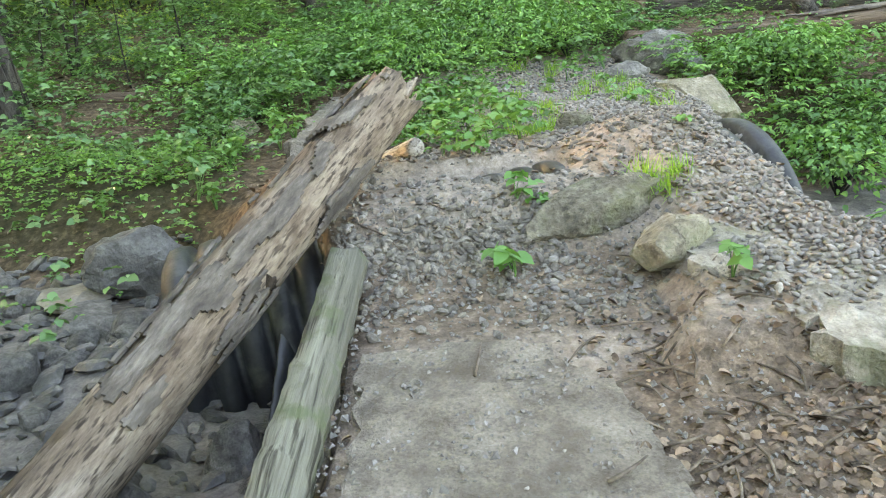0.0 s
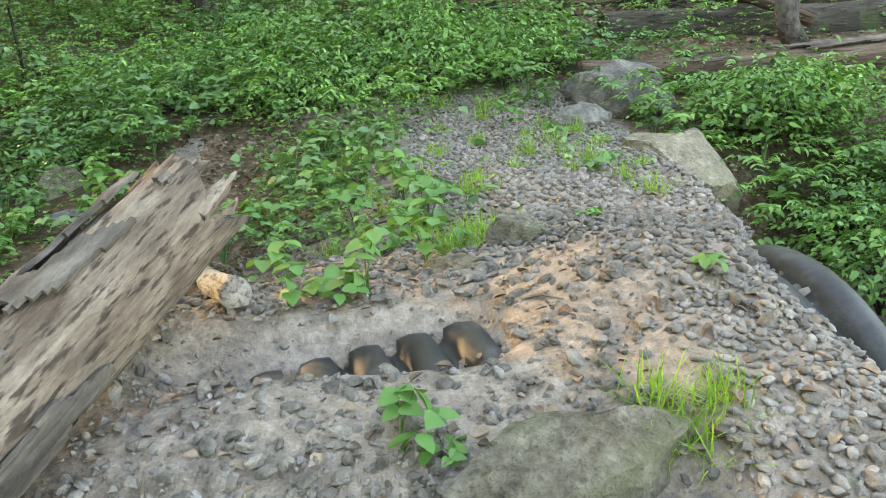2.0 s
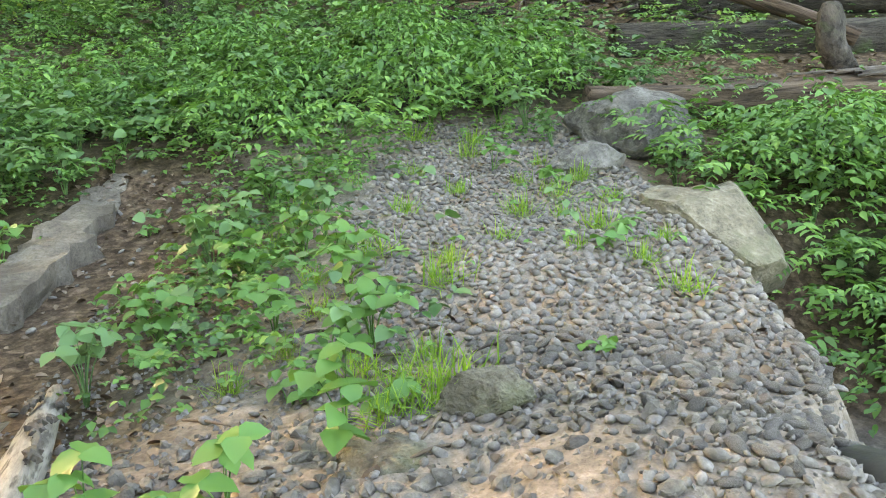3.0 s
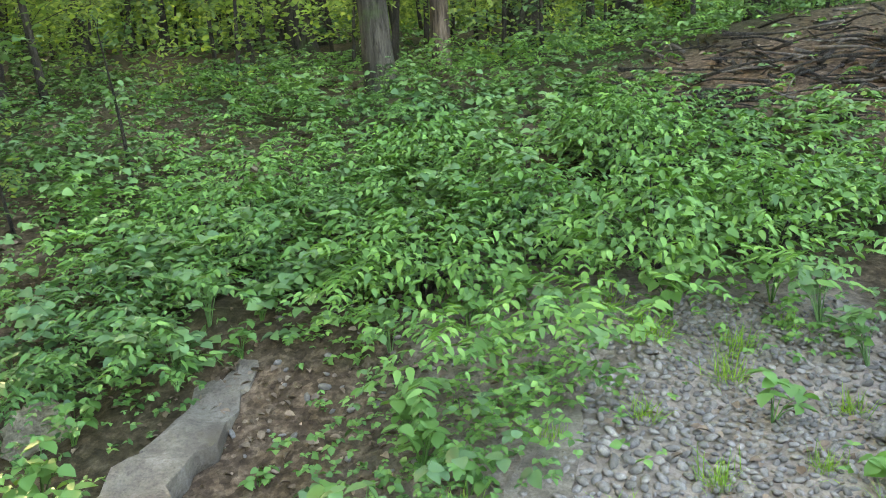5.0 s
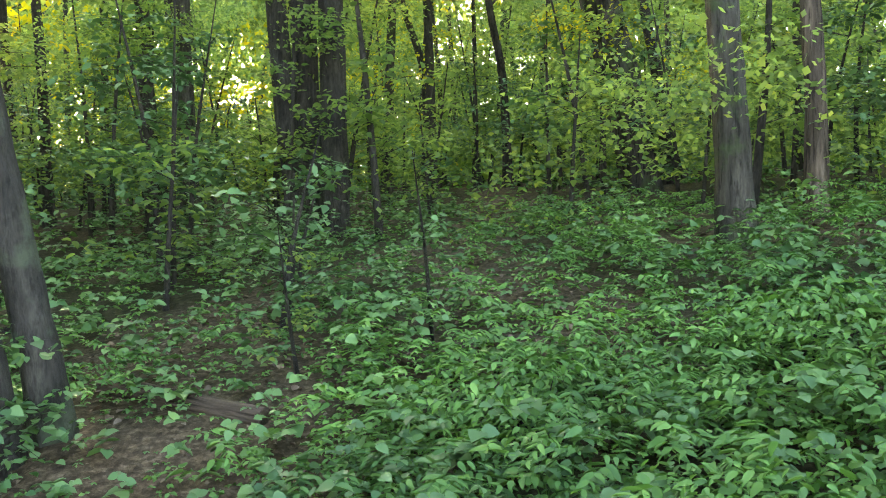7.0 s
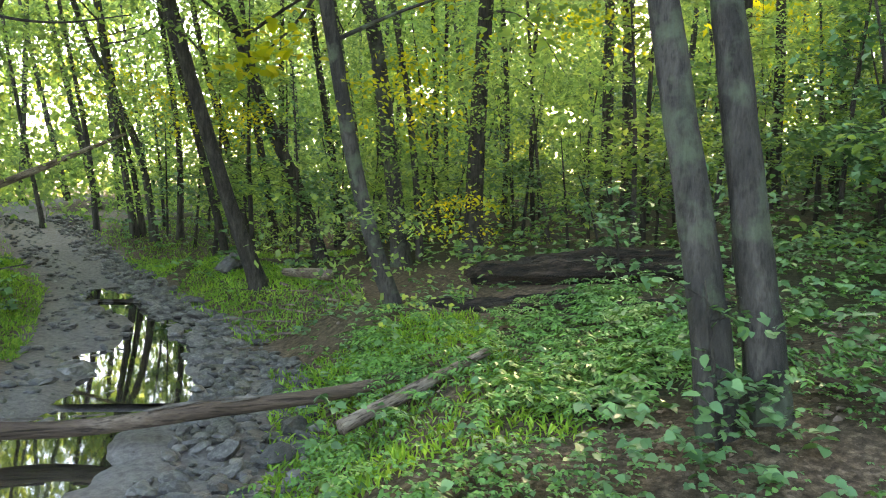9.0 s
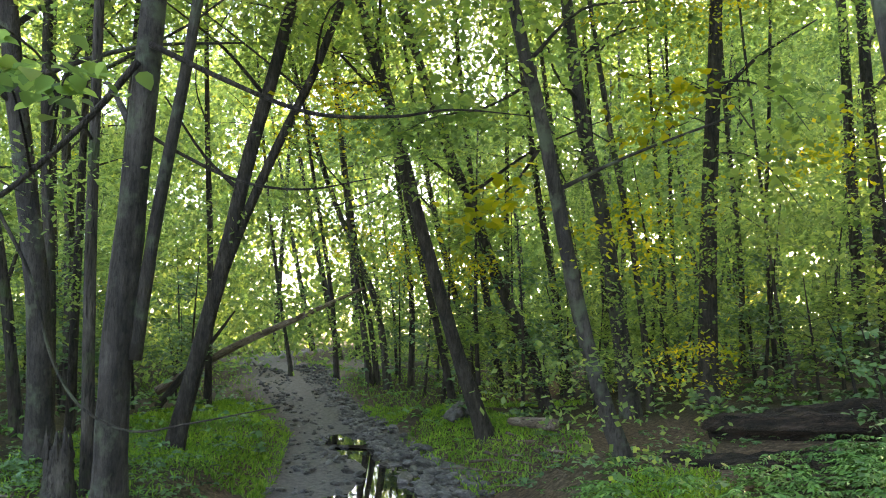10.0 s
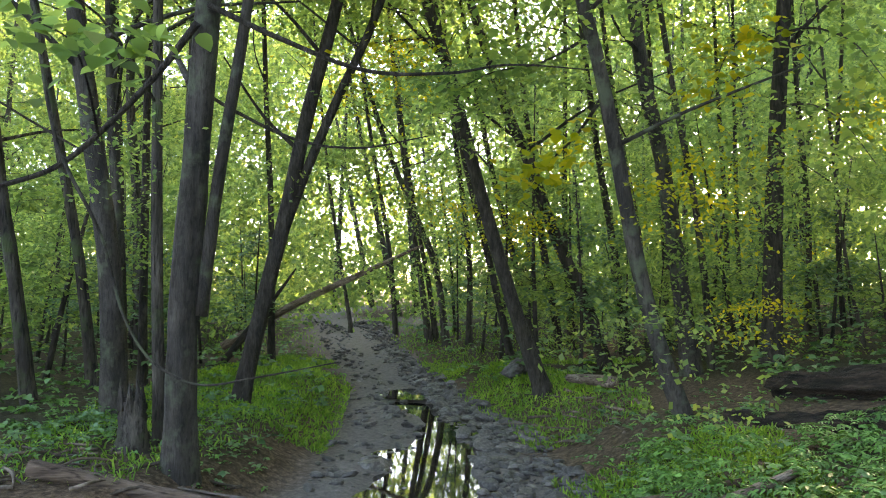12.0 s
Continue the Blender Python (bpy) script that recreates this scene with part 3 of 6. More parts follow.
def sapling_kit(seed, tall, leaves):
    rng = np.random.default_rng(seed)
    t = thing("sapling", (0, 0, -40), "slender green sapling with thin sprays of leaves", "sapling", "understory saplings")
    bend = rng.normal(0, 0.12, 2) * tall
    line = [(0, 0, -0.1), (bend[0] * 0.4, bend[1] * 0.2, tall * 0.4), (bend[0], bend[1], tall)]
    v, f = tube(line, [0.022 + 0.006 * tall, 0.014 + 0.003 * tall, 0.006], 6, 0.1, seed, 4)
    stem = part("stem", mesh_of("stem", v, f, MAT_DARK_BARK), t)
    pts, twigs = [], []
    c = curve_points(line, 10)
    for _ in range(int(5 + tall * 3)):
        p = c[int(len(c) * rng.uniform(0.3, 1)) - 1]
        a, ln = rng.uniform(0, 2 * np.pi), rng.uniform(0.35, 0.95) * (0.5 + tall * 0.16)
        e = p + np.array([np.cos(a) * ln, np.sin(a) * ln, rng.uniform(-0.05, 0.3)])
        twigs.append(tube([p, (p + e) / 2 + (0, 0, 0.06), e], [0.007, 0.004, 0.002], 3, 0, seed, 1))
        n = int(leaves / (5 + tall * 3))
        k = rng.uniform(0.25, 1.05, n)[:, None]
        pts.append(p + (e - p) * k + rng.normal(size=(n, 3)) * (0.13, 0.13, 0.05))
    v, f = joined(twigs)
    tagged(part("twig", mesh_of("twig", v, f, MAT_DARK_BARK), stem), kind="stuff")
    pts = np.concatenate(pts)
    v, f = leaf_arrays(pts, rng.uniform(0, 6.28, len(pts)), rng.uniform(0.06, 0.13, len(pts)), rng.normal(0.2, 0.28, len(pts)), rng, 0.34, 0.06)
    tagged(part("foliage", quads_mesh("foliage", v, f, MAT_CANOPY if seed % 2 else MAT_BUSH), t), kind="stuff")
    return t


def lies(x, y):
    return float(height(x, y))

# trees of the creek bank and of the wood, stem by stem
tree([([(-6.95, 2.05, 0.37), (-6.88, 2.08, 1.86), (-6.83, 2.19, 3.23), (-6.77, 2.32, 4.83), (-6.66, 2.61, 9.40), (-6.56, 2.83, 14.16)], 0.165),
      ([(-6.91, 2.24, 1.86), (-6.89, 2.39, 3.08), (-6.86, 2.68, 4.83), (-6.81, 3.24, 9.38), (-6.77, 3.69, 14.12)], 0.074)],
     'grey trunk with a long weathered scar, forked, beside the creek', MAT_SMOOTH_BARK, 1, crowns=3, low=1, flare=0.45)
tree([([(-9.34, -0.36, 0.46), (-9.22, -0.43, 2.33), (-9.07, -0.64, 4.09), (-8.96, -0.82, 5.41), (-8.69, -1.24, 9.68), (-8.47, -1.58, 14.12)], 0.169),
      ([(-11.29, -1.67, 0.42), (-11.17, -1.69, 2.56), (-11.02, -1.79, 4.87), (-10.92, -1.83, 6.65), (-10.75, -1.89, 10.32), (-10.62, -1.94, 14.14)], 0.116)],
     'tall grey trunk leaning away from the creek', MAT_SMOOTH_BARK, 2, crowns=3, low=1)
tree([([(-7.67, 1.37, 0.46), (-7.57, 1.34, 2.18), (-7.41, 1.36, 5.13), (-7.24, 1.38, 9.56), (-7.10, 1.39, 14.17)], 0.077)],
     'slim dark trunk behind a rotten stump', MAT_BARK, 3, crowns=2, low=1)
tree([([(-9.99, -2.27, 0.43), (-9.85, -2.46, 2.18), (-9.73, -2.66, 3.55), (-9.39, -3.21, 8.74), (-9.12, -3.64, 14.14)], 0.122)],
     'slim grey trunk on the flood plain', MAT_BARK, 4, crowns=2, low=1)
tree([([(-11.59, -2.40, 0.45), (-11.42, -2.62, 2.56), (-11.25, -2.93, 4.41), (-11.02, -3.33, 6.81), (-10.77, -3.78, 10.37), (-10.57, -4.13, 14.08)], 0.111)],
     'slim reddish trunk standing in the wood', MAT_BARK, 5, crowns=2, low=1)
tree([([(-11.01, 0.53, 0.42), (-11.01, 0.90, 2.05), (-11.02, 1.19, 3.22), (-11.01, 1.52, 4.73), (-11.03, 1.95, 6.41), (-11.05, 2.67, 10.13), (-11.07, 3.25, 14.03)], 0.142),
      ([(-11.02, 1.11, 2.80), (-11.05, 1.47, 3.81), (-11.11, 1.96, 4.99), (-11.16, 2.46, 6.08), (-11.31, 3.69, 9.84), (-11.43, 4.68, 13.80)], 0.084)],
     'dark ivy-clad double trunk leaning over the creek', MAT_DARK_BARK, 6, crowns=3, low=4)
tree([([(-21.91, 0.58, 0.84), (-21.79, 0.40, 2.35), (-21.55, 0.02, 5.05), (-21.26, -0.45, 9.49), (-21.03, -0.83, 14.12)], 0.103),
      ([(-22.19, 0.72, 0.88), (-22.07, 0.54, 2.35), (-21.88, 0.18, 4.28), (-21.53, -0.48, 9.08), (-21.25, -1.01, 14.09)], 0.088)],
     'reddish trunk pair catching evening sun at the creek head', MAT_BARK, 7, crowns=2, low=1, yellow=1)
tree([([(-21.49, 1.22, 0.73), (-21.31, 0.92, 2.81), (-21.11, 0.40, 4.20), (-20.83, -0.35, 6.05), (-20.41, -1.48, 9.84), (-20.08, -2.38, 13.82)], 0.116)],
     'grey trunk at the head of the creek', MAT_BARK, 8, crowns=2, low=1)
tree([([(-13.58, 4.74, 0.39), (-13.44, 4.40, 1.43), (-13.29, 4.03, 2.65), (-13.11, 3.62, 4.15), (-12.91, 3.17, 5.94), (-12.77, 2.85, 6.97), (-12.45, 2.07, 10.38), (-12.19, 1.44, 13.96)], 0.142)],
     'dark trunk leaning over the creek with exposed roots', MAT_DARK_BARK, 9, crowns=3, low=7, flare=0.9, yellow=2)
tree([([(-17.03, 5.68, 0.52), (-16.84, 5.23, 1.97), (-16.64, 4.66, 3.25), (-16.40, 4.04, 4.99), (-16.25, 3.65, 5.92), (-15.82, 2.45, 9.76), (-15.47, 1.49, 13.79)], 0.164)],
     'dark curved trunk leaning over the bank', MAT_DARK_BARK, 10, crowns=3, low=8, yellow=3)
tree([([(-9.79, 6.76, 0.66), (-9.68, 6.50, 1.46), (-9.56, 6.24, 2.50), (-9.44, 6.00, 3.80), (-9.34, 5.81, 4.77), (-9.26, 5.63, 5.48), (-8.89, 4.81, 9.65), (-8.60, 4.15, 14.00)], 0.107)],
     'long leaning grey trunk on the creek bank', MAT_SMOOTH_BARK, 11, crowns=3, low=6, yellow=2)
tree([([(-15.18, 7.20, 0.65), (-15.06, 7.03, 2.11), (-14.85, 6.69, 4.54), (-14.71, 6.40, 5.86), (-14.58, 6.20, 7.38), (-14.37, 5.89, 10.67), (-14.21, 5.64, 14.09)], 0.193)],
     'grey trunk leaning with its fellow on the bank', MAT_SMOOTH_BARK, 12, crowns=3, low=6, yellow=2)
tree([([(-15.60, 7.61, 0.72), (-15.47, 7.46, 2.53), (-15.34, 7.26, 4.09), (-15.16, 6.91, 5.95), (-14.86, 6.35, 9.92), (-14.63, 5.91, 14.07)], 0.073)],
     'thin straight trunk on the bank', MAT_BARK, 13, crowns=2, low=1)
tree([([(-14.98, 8.56, 0.91), (-14.89, 8.56, 2.52), (-14.79, 8.63, 4.77), (-14.68, 8.76, 7.22), (-14.58, 8.89, 10.61), (-14.49, 9.00, 14.13)], 0.196)],
     'straight rough-barked trunk draped with creeper', MAT_DARK_BARK, 14, crowns=3, low=7, yellow=3)
tree([([(-19.32, 3.34, 0.43), (-19.09, 2.88, 2.61), (-18.75, 2.16, 5.73), (-18.42, 1.46, 9.79), (-18.16, 0.90, 14.03)], 0.109)],
     'slender woodland trunk in shade', MAT_DARK_BARK, 15, crowns=2, limbs=3, low=2)
tree([([(-20.80, 3.71, 0.61), (-20.52, 3.15, 3.23), (-20.29, 2.65, 5.27), (-19.94, 1.88, 9.55), (-19.65, 1.26, 14.02)], 0.102)],
     'slender woodland trunk in shade', MAT_BARK, 16, crowns=2, limbs=3, low=2)
tree([([(-21.35, 4.31, 0.74), (-21.10, 3.88, 3.41), (-20.81, 3.46, 6.83), (-20.59, 3.12, 10.39), (-20.41, 2.85, 14.10)], 0.112)],
     'slender woodland trunk in shade', MAT_DARK_BARK, 17, crowns=2, limbs=3, low=2)
tree([([(-21.95, 4.56, 0.86), (-21.76, 4.42, 3.91), (-21.59, 4.43, 6.96), (-21.45, 4.43, 10.48), (-21.34, 4.44, 14.14)], 0.092)],
     'slender woodland trunk in shade', MAT_BARK, 18, crowns=2, limbs=3, low=2)
tree([([(-20.51, 6.06, 0.70), (-20.28, 5.72, 3.35), (-20.05, 5.32, 5.87), (-19.77, 4.84, 9.90), (-19.55, 4.45, 14.09)], 0.119)],
     'slender woodland trunk in shade', MAT_DARK_BARK, 19, crowns=2, limbs=3, low=2)
tree([([(-20.94, 6.61, 0.83), (-20.73, 6.34, 3.52), (-20.43, 5.79, 6.64), (-20.17, 5.32, 10.28), (-19.96, 4.93, 14.07)], 0.114)],
     'slender woodland trunk in shade', MAT_BARK, 20, crowns=2, limbs=3, low=2)
tree([([(-21.41, 7.04, 0.95), (-21.26, 6.98, 3.41), (-21.07, 6.77, 6.01), (-20.85, 6.53, 9.99), (-20.68, 6.35, 14.14)], 0.094)],
     'slender woodland trunk in shade', MAT_DARK_BARK, 21, crowns=2, limbs=3, low=2)
tree([([(-21.95, 1.76, 0.79), (-21.82, 1.76, 3.15), (-21.50, 1.31, 7.07), (-21.29, 1.02, 10.52), (-21.13, 0.78, 14.10)], 0.094)],
     'slender woodland trunk in shade', MAT_BARK, 22, crowns=2, limbs=3, low=2)
tree([([(-22.35, -0.50, 0.96), (-22.19, -0.65, 3.17), (-21.82, -1.28, 7.25), (-21.60, -1.67, 10.60), (-21.41, -1.98, 14.08)], 0.082)],
     'slender woodland trunk in shade', MAT_DARK_BARK, 23, crowns=2, limbs=3, low=2)
tree([([(-23.44, -2.28, 1.05), (-23.25, -2.62, 3.22), (-23.02, -2.95, 5.83), (-22.77, -3.34, 9.89), (-22.56, -3.65, 14.12)], 0.070)],
     'slender woodland trunk in shade', MAT_BARK, 24, crowns=2, limbs=3, low=2)
tree([([(-17.20, -1.93, 0.45), (-17.03, -1.92, 3.58), (-16.83, -2.04, 6.83), (-16.66, -2.14, 10.41), (-16.52, -2.22, 14.13)], 0.091)],
     'slender woodland trunk in shade', MAT_DARK_BARK, 25, crowns=2, limbs=3, low=2)
tree([([(-12.07, -1.31, 0.43), (-11.97, -1.12, 3.15), (-11.88, -0.98, 5.50), (-11.75, -0.79, 9.75), (-11.65, -0.64, 14.16)], 0.066)],
     'slender woodland trunk in shade', MAT_BARK, 26, crowns=2, limbs=3, low=2)
tree([([(-12.43, -2.08, 0.45), (-12.29, -2.03, 3.19), (-12.15, -1.96, 6.12), (-12.01, -1.88, 10.05), (-11.89, -1.83, 14.15)], 0.088)],
     'slender woodland trunk in shade', MAT_DARK_BARK, 27, crowns=2, limbs=3, low=2)
tree([([(-20.74, 8.48, 1.02), (-20.57, 8.42, 3.78), (-20.34, 8.22, 7.22), (-20.17, 8.08, 10.60), (-20.03, 7.96, 14.12)], 0.076)],
     'slender woodland trunk in shade', MAT_BARK, 28, crowns=2, limbs=3, low=2)
tree([([(-20.81, 8.81, 1.10), (-20.65, 8.68, 3.50), (-20.47, 8.62, 6.53), (-20.31, 8.57, 10.26), (-20.18, 8.52, 14.14)], 0.069)],
     'slender woodland trunk in shade', MAT_DARK_BARK, 29, crowns=2, limbs=3, low=2)
tree([([(-20.33, 10.19, 1.22), (-20.20, 10.20, 3.73), (-19.96, 9.94, 7.03), (-19.77, 9.75, 10.51), (-19.62, 9.59, 14.12)], 0.086)],
     'slender woodland trunk in shade', MAT_BARK, 30, crowns=2, limbs=3, low=2)
tree([([(-18.83, 10.62, 1.18), (-18.63, 10.45, 4.21), (-18.49, 10.57, 7.24), (-18.38, 10.68, 10.62), (-18.29, 10.76, 14.13)], 0.061)],
     'slender woodland trunk in shade', MAT_DARK_BARK, 31, crowns=2, limbs=3, low=2)
tree([([(-15.71, 10.20, 1.15), (-15.56, 9.91, 2.55), (-15.43, 9.72, 4.05), (-15.12, 9.24, 8.99), (-14.87, 8.86, 14.14)], 0.040)],
     'slender woodland trunk in shade', MAT_BARK, 32, crowns=2, limbs=3, low=2)
tree([([(-4.27, 8.26, 0.80), (-4.38, 8.16, 1.77), (-4.51, 8.03, 2.70), (-4.59, 7.95, 3.36), (-5.10, 7.46, 8.63), (-5.51, 7.06, 14.13)], 0.118),
      ([(-4.32, 8.59, 0.87), (-4.42, 8.50, 1.76), (-4.53, 8.40, 2.73), (-4.61, 8.34, 3.42), (-5.02, 8.03, 8.69), (-5.35, 7.77, 14.17)], 0.122)],
     'pair of grey trunks grown from one root', MAT_SMOOTH_BARK, 33, crowns=3, low=0, limbs=1, flare=0.5)
tree([([(-11.55, 14.52, 1.75), (-11.64, 14.50, 3.85), (-11.74, 14.54, 5.84), (-11.89, 14.61, 9.92), (-12.01, 14.65, 14.16)], 0.169)],
     'dark trunk with a pale edge deep in the wood', MAT_DARK_BARK, 34, crowns=2, low=2)
tree([([(-14.40, 15.56, 1.87), (-14.52, 15.60, 4.80), (-14.61, 15.65, 6.61), (-14.74, 15.72, 10.30), (-14.84, 15.77, 14.14)], 0.079)],
     'slim dark trunk in the wood', MAT_DARK_BARK, 35, crowns=2, low=2)
tree([([(-18.24, 12.76, 1.49), (-18.37, 12.72, 4.34), (-18.56, 12.68, 7.04), (-18.74, 12.64, 10.51), (-18.88, 12.61, 14.13)], 0.203)],
     'dark forked trunk deep in the wood', MAT_DARK_BARK, 36, crowns=2, low=2)
tree([([(-7.83, 14.25, 1.72), (-8.04, 14.24, 3.29), (-8.25, 14.27, 5.29), (-8.59, 14.30, 9.63), (-8.86, 14.33, 14.15)], 0.191),
      ([(-7.80, 14.55, 1.78), (-7.98, 14.59, 3.71), (-8.08, 14.64, 5.34), (-8.29, 14.74, 9.66), (-8.45, 14.82, 14.16)], 0.236),
      ([(-7.32, 14.40, 1.77), (-7.38, 14.50, 3.66), (-7.45, 14.56, 5.23), (-7.59, 14.70, 9.61), (-7.69, 14.82, 14.17)], 0.229)],
     'three stout dark trunks grown together', MAT_DARK_BARK, 37, crowns=4, low=1, flare=0.35)
tree([([(-1.81, 14.14, 1.76), (-1.88, 14.18, 2.89), (-2.00, 14.21, 4.38), (-2.31, 14.28, 9.18), (-2.56, 14.34, 14.17)], 0.196)],
     'stout grey trunk with a burl, creeper on its bark', MAT_BARK, 38, crowns=3, low=1, flare=0.4)
tree([([(-1.36, 15.74, 1.99), (-1.39, 15.81, 3.29), (-1.48, 15.85, 4.64), (-1.70, 15.96, 9.31), (-1.88, 16.05, 14.18)], 0.149)],
     'trunk with bark torn away to the wood', MAT_TORN, 39, crowns=2, low=1, flare=0.3)
tree([([(-4.73, 19.62, 2.35), (-4.98, 19.59, 3.90), (-5.44, 19.48, 5.97), (-6.08, 19.34, 9.93), (-6.60, 19.23, 14.06)], 0.299),
      ([(-5.09, 19.89, 2.36), (-5.42, 19.82, 3.95), (-5.93, 19.69, 6.09), (-6.62, 19.52, 9.98), (-7.18, 19.38, 14.04)], 0.212)],
     'stout leaning double trunk deep in the wood', MAT_BARK, 40, crowns=3, low=2, flare=0.3, yellow=1)
tree([([(-5.22, 22.21, 2.50), (-5.43, 22.21, 4.52), (-5.80, 22.15, 6.59), (-6.29, 22.08, 10.26), (-6.69, 22.01, 14.09)], 0.157)],
     'leaning dark trunk in the wood', MAT_DARK_BARK, 41, crowns=2, low=2)
tree([([(-0.38, 18.48, 2.22), (-0.31, 18.59, 3.44), (-0.19, 18.76, 5.07), (0.04, 19.09, 9.51), (0.23, 19.36, 14.15)], 0.213)],
     'grey trunk on the rise', MAT_BARK, 42, crowns=2, low=1)
tree([([(-0.79, 19.98, 2.39), (-0.79, 20.07, 4.06), (-0.81, 20.15, 5.45), (-0.83, 20.35, 9.72), (-0.86, 20.50, 14.16)], 0.129)],
     'dark straight trunk on the rise', MAT_DARK_BARK, 43, crowns=2, low=2)
tree([([(-9.13, 22.44, 2.52), (-9.30, 22.51, 5.17), (-9.60, 22.46, 6.80), (-10.08, 22.38, 10.37), (-10.47, 22.32, 14.08)], 0.122)],
     'slender trunk in the sunlit wood', MAT_DARK_BARK, 44, crowns=2, limbs=3, low=3, yellow=1)
tree([([(-11.73, 21.12, 2.50), (-11.70, 21.27, 5.26), (-11.67, 21.42, 7.28), (-11.64, 21.60, 10.63), (-11.61, 21.74, 14.13)], 0.155)],
     'slender trunk in the sunlit wood', MAT_BARK, 45, crowns=2, limbs=3, low=3, yellow=1)
tree([([(-12.08, 23.22, 2.61), (-12.15, 23.31, 5.54), (-12.71, 23.15, 7.50), (-13.37, 22.96, 10.67), (-13.90, 22.81, 14.00)], 0.134)],
     'slender trunk in the sunlit wood', MAT_DARK_BARK, 46, crowns=2, limbs=3, low=3, yellow=1)
tree([([(-10.39, 22.97, 2.58), (-10.42, 23.08, 5.49), (-10.50, 23.16, 7.48), (-10.60, 23.27, 10.73), (-10.68, 23.35, 14.12)], 0.078)],
     'slender trunk in the sunlit wood', MAT_BARK, 47, crowns=2, limbs=3, low=3, yellow=1)
tree([([(-10.27, 27.53, 2.82), (-10.11, 27.77, 5.86), (-10.00, 28.00, 8.41), (-9.91, 28.18, 11.20), (-9.83, 28.32, 14.10)], 0.120)],
     'slender trunk in the sunlit wood', MAT_DARK_BARK, 48, crowns=2, limbs=3, low=3, yellow=1)
tree([([(-13.95, 26.77, 2.78), (-14.11, 26.85, 6.14), (-14.41, 26.86, 8.82), (-14.64, 26.87, 11.40), (-14.82, 26.88, 14.09)], 0.107)],
     'slender trunk in the sunlit wood', MAT_BARK, 49, crowns=2, limbs=3, low=3, yellow=1)
tree([([(-12.37, 29.83, 2.95), (-12.19, 30.11, 6.34), (-12.02, 30.39, 9.21), (-11.90, 30.56, 11.59), (-11.82, 30.70, 14.08)], 0.115)],
     'slender trunk in the sunlit wood', MAT_DARK_BARK, 50, crowns=2, limbs=3, low=3, yellow=1)
tree([([(0.63, 17.70, 2.19), (0.62, 17.83, 3.01), (0.62, 18.01, 4.28), (0.62, 18.52, 9.11), (0.63, 18.93, 14.15)], 0.073)],
     'slender woodland trunk on the rise', MAT_DARK_BARK, 51, crowns=2, limbs=3, low=2)
tree([([(1.51, 21.14, 2.48), (1.46, 21.30, 3.65), (1.45, 21.44, 4.71), (1.43, 21.92, 9.33), (1.40, 22.30, 14.14)], 0.144)],
     'slender woodland trunk on the rise', MAT_BARK, 52, crowns=2, limbs=3, low=2)
tree([([(2.33, 21.36, 2.51), (2.20, 21.50, 3.60), (2.12, 21.62, 4.67), (1.86, 22.04, 9.31), (1.65, 22.37, 14.14)], 0.128)],
     'slender woodland trunk on the rise', MAT_DARK_BARK, 53, crowns=2, limbs=3, low=2)
tree([([(3.61, 19.61, 2.40), (3.55, 19.74, 3.34), (3.52, 19.86, 4.26), (3.42, 20.34, 9.11), (3.34, 20.72, 14.15)], 0.185)],
     'slender woodland trunk on the rise', MAT_BARK, 54, crowns=2, limbs=3, low=2)
tree([([(1.11, 23.16, 2.62), (1.08, 23.31, 3.85), (1.05, 23.47, 5.05), (0.95, 23.92, 9.50), (0.88, 24.27, 14.14)], 0.121)],
     'slender woodland trunk on the rise', MAT_DARK_BARK, 55, crowns=2, limbs=3, low=2)
tree([([(-0.37, 25.91, 2.74), (-0.41, 26.12, 4.35), (-0.52, 26.26, 5.63), (-0.79, 26.63, 9.79), (-1.00, 26.92, 14.12)], 0.114)],
     'slender woodland trunk on the rise', MAT_BARK, 56, crowns=2, limbs=3, low=2)

# ---- more of the wood: trees further off, saplings, distance ----
def build_far_trees():
    rng = np.random.default_rng(7)
    kits = []
    for k in range(4):
        tall = rng.uniform(13, 17)
        b = rng.normal(0, 0.5, 4)
        kit = tree([([(0, 0, -60), (b[0] * 0.3, b[1] * 0.3, -56), (b[0], b[1], -60 + tall * 0.6), (b[2], b[3], -60 + tall)], rng.uniform(0.12, 0.19))],
                   "tall slender forest tree with a thin high crown", (MAT_BARK, MAT_DARK_BARK)[k % 2], 300 + k, crowns=2, limbs=4, low=3, group="far woodland trees", yellow=k % 2)
        kits.append(kit)
    spots = []
    while len(spots) < 85:
        a, r = rng.uniform(0, 2 * np.pi), rng.uniform(13, 42)
        x, y = -3 + r * np.cos(a), 6 + r * np.sin(a)
        d, w, bed = creek_side(x, y)
        if abs(d) < 3.0 or (x < -9 and abs(y - 3) < 6 and x > -24) or (y < 6 and x > -6 and r < 18):
            continue
        if any((x - p) ** 2 + (y - q) ** 2 < 4 for p, q in spots):
            continue
        spots.append((x, y))
    for i, (x, y) in enumerate(spots):
        m = pose(x, y, lies(x, y) - 0.1, rng.normal(0, 2.5), rng.normal(0, 2.5), rng.uniform(0, 360)) @ Matrix.Scale(rng.uniform(0.8, 1.15), 4)
        if i < len(kits):
            kits[i].matrix_basis = m
        else:
            ob = copy_thing(kits[i % 4], m)
            ob.matrix_basis = m


build_far_trees()


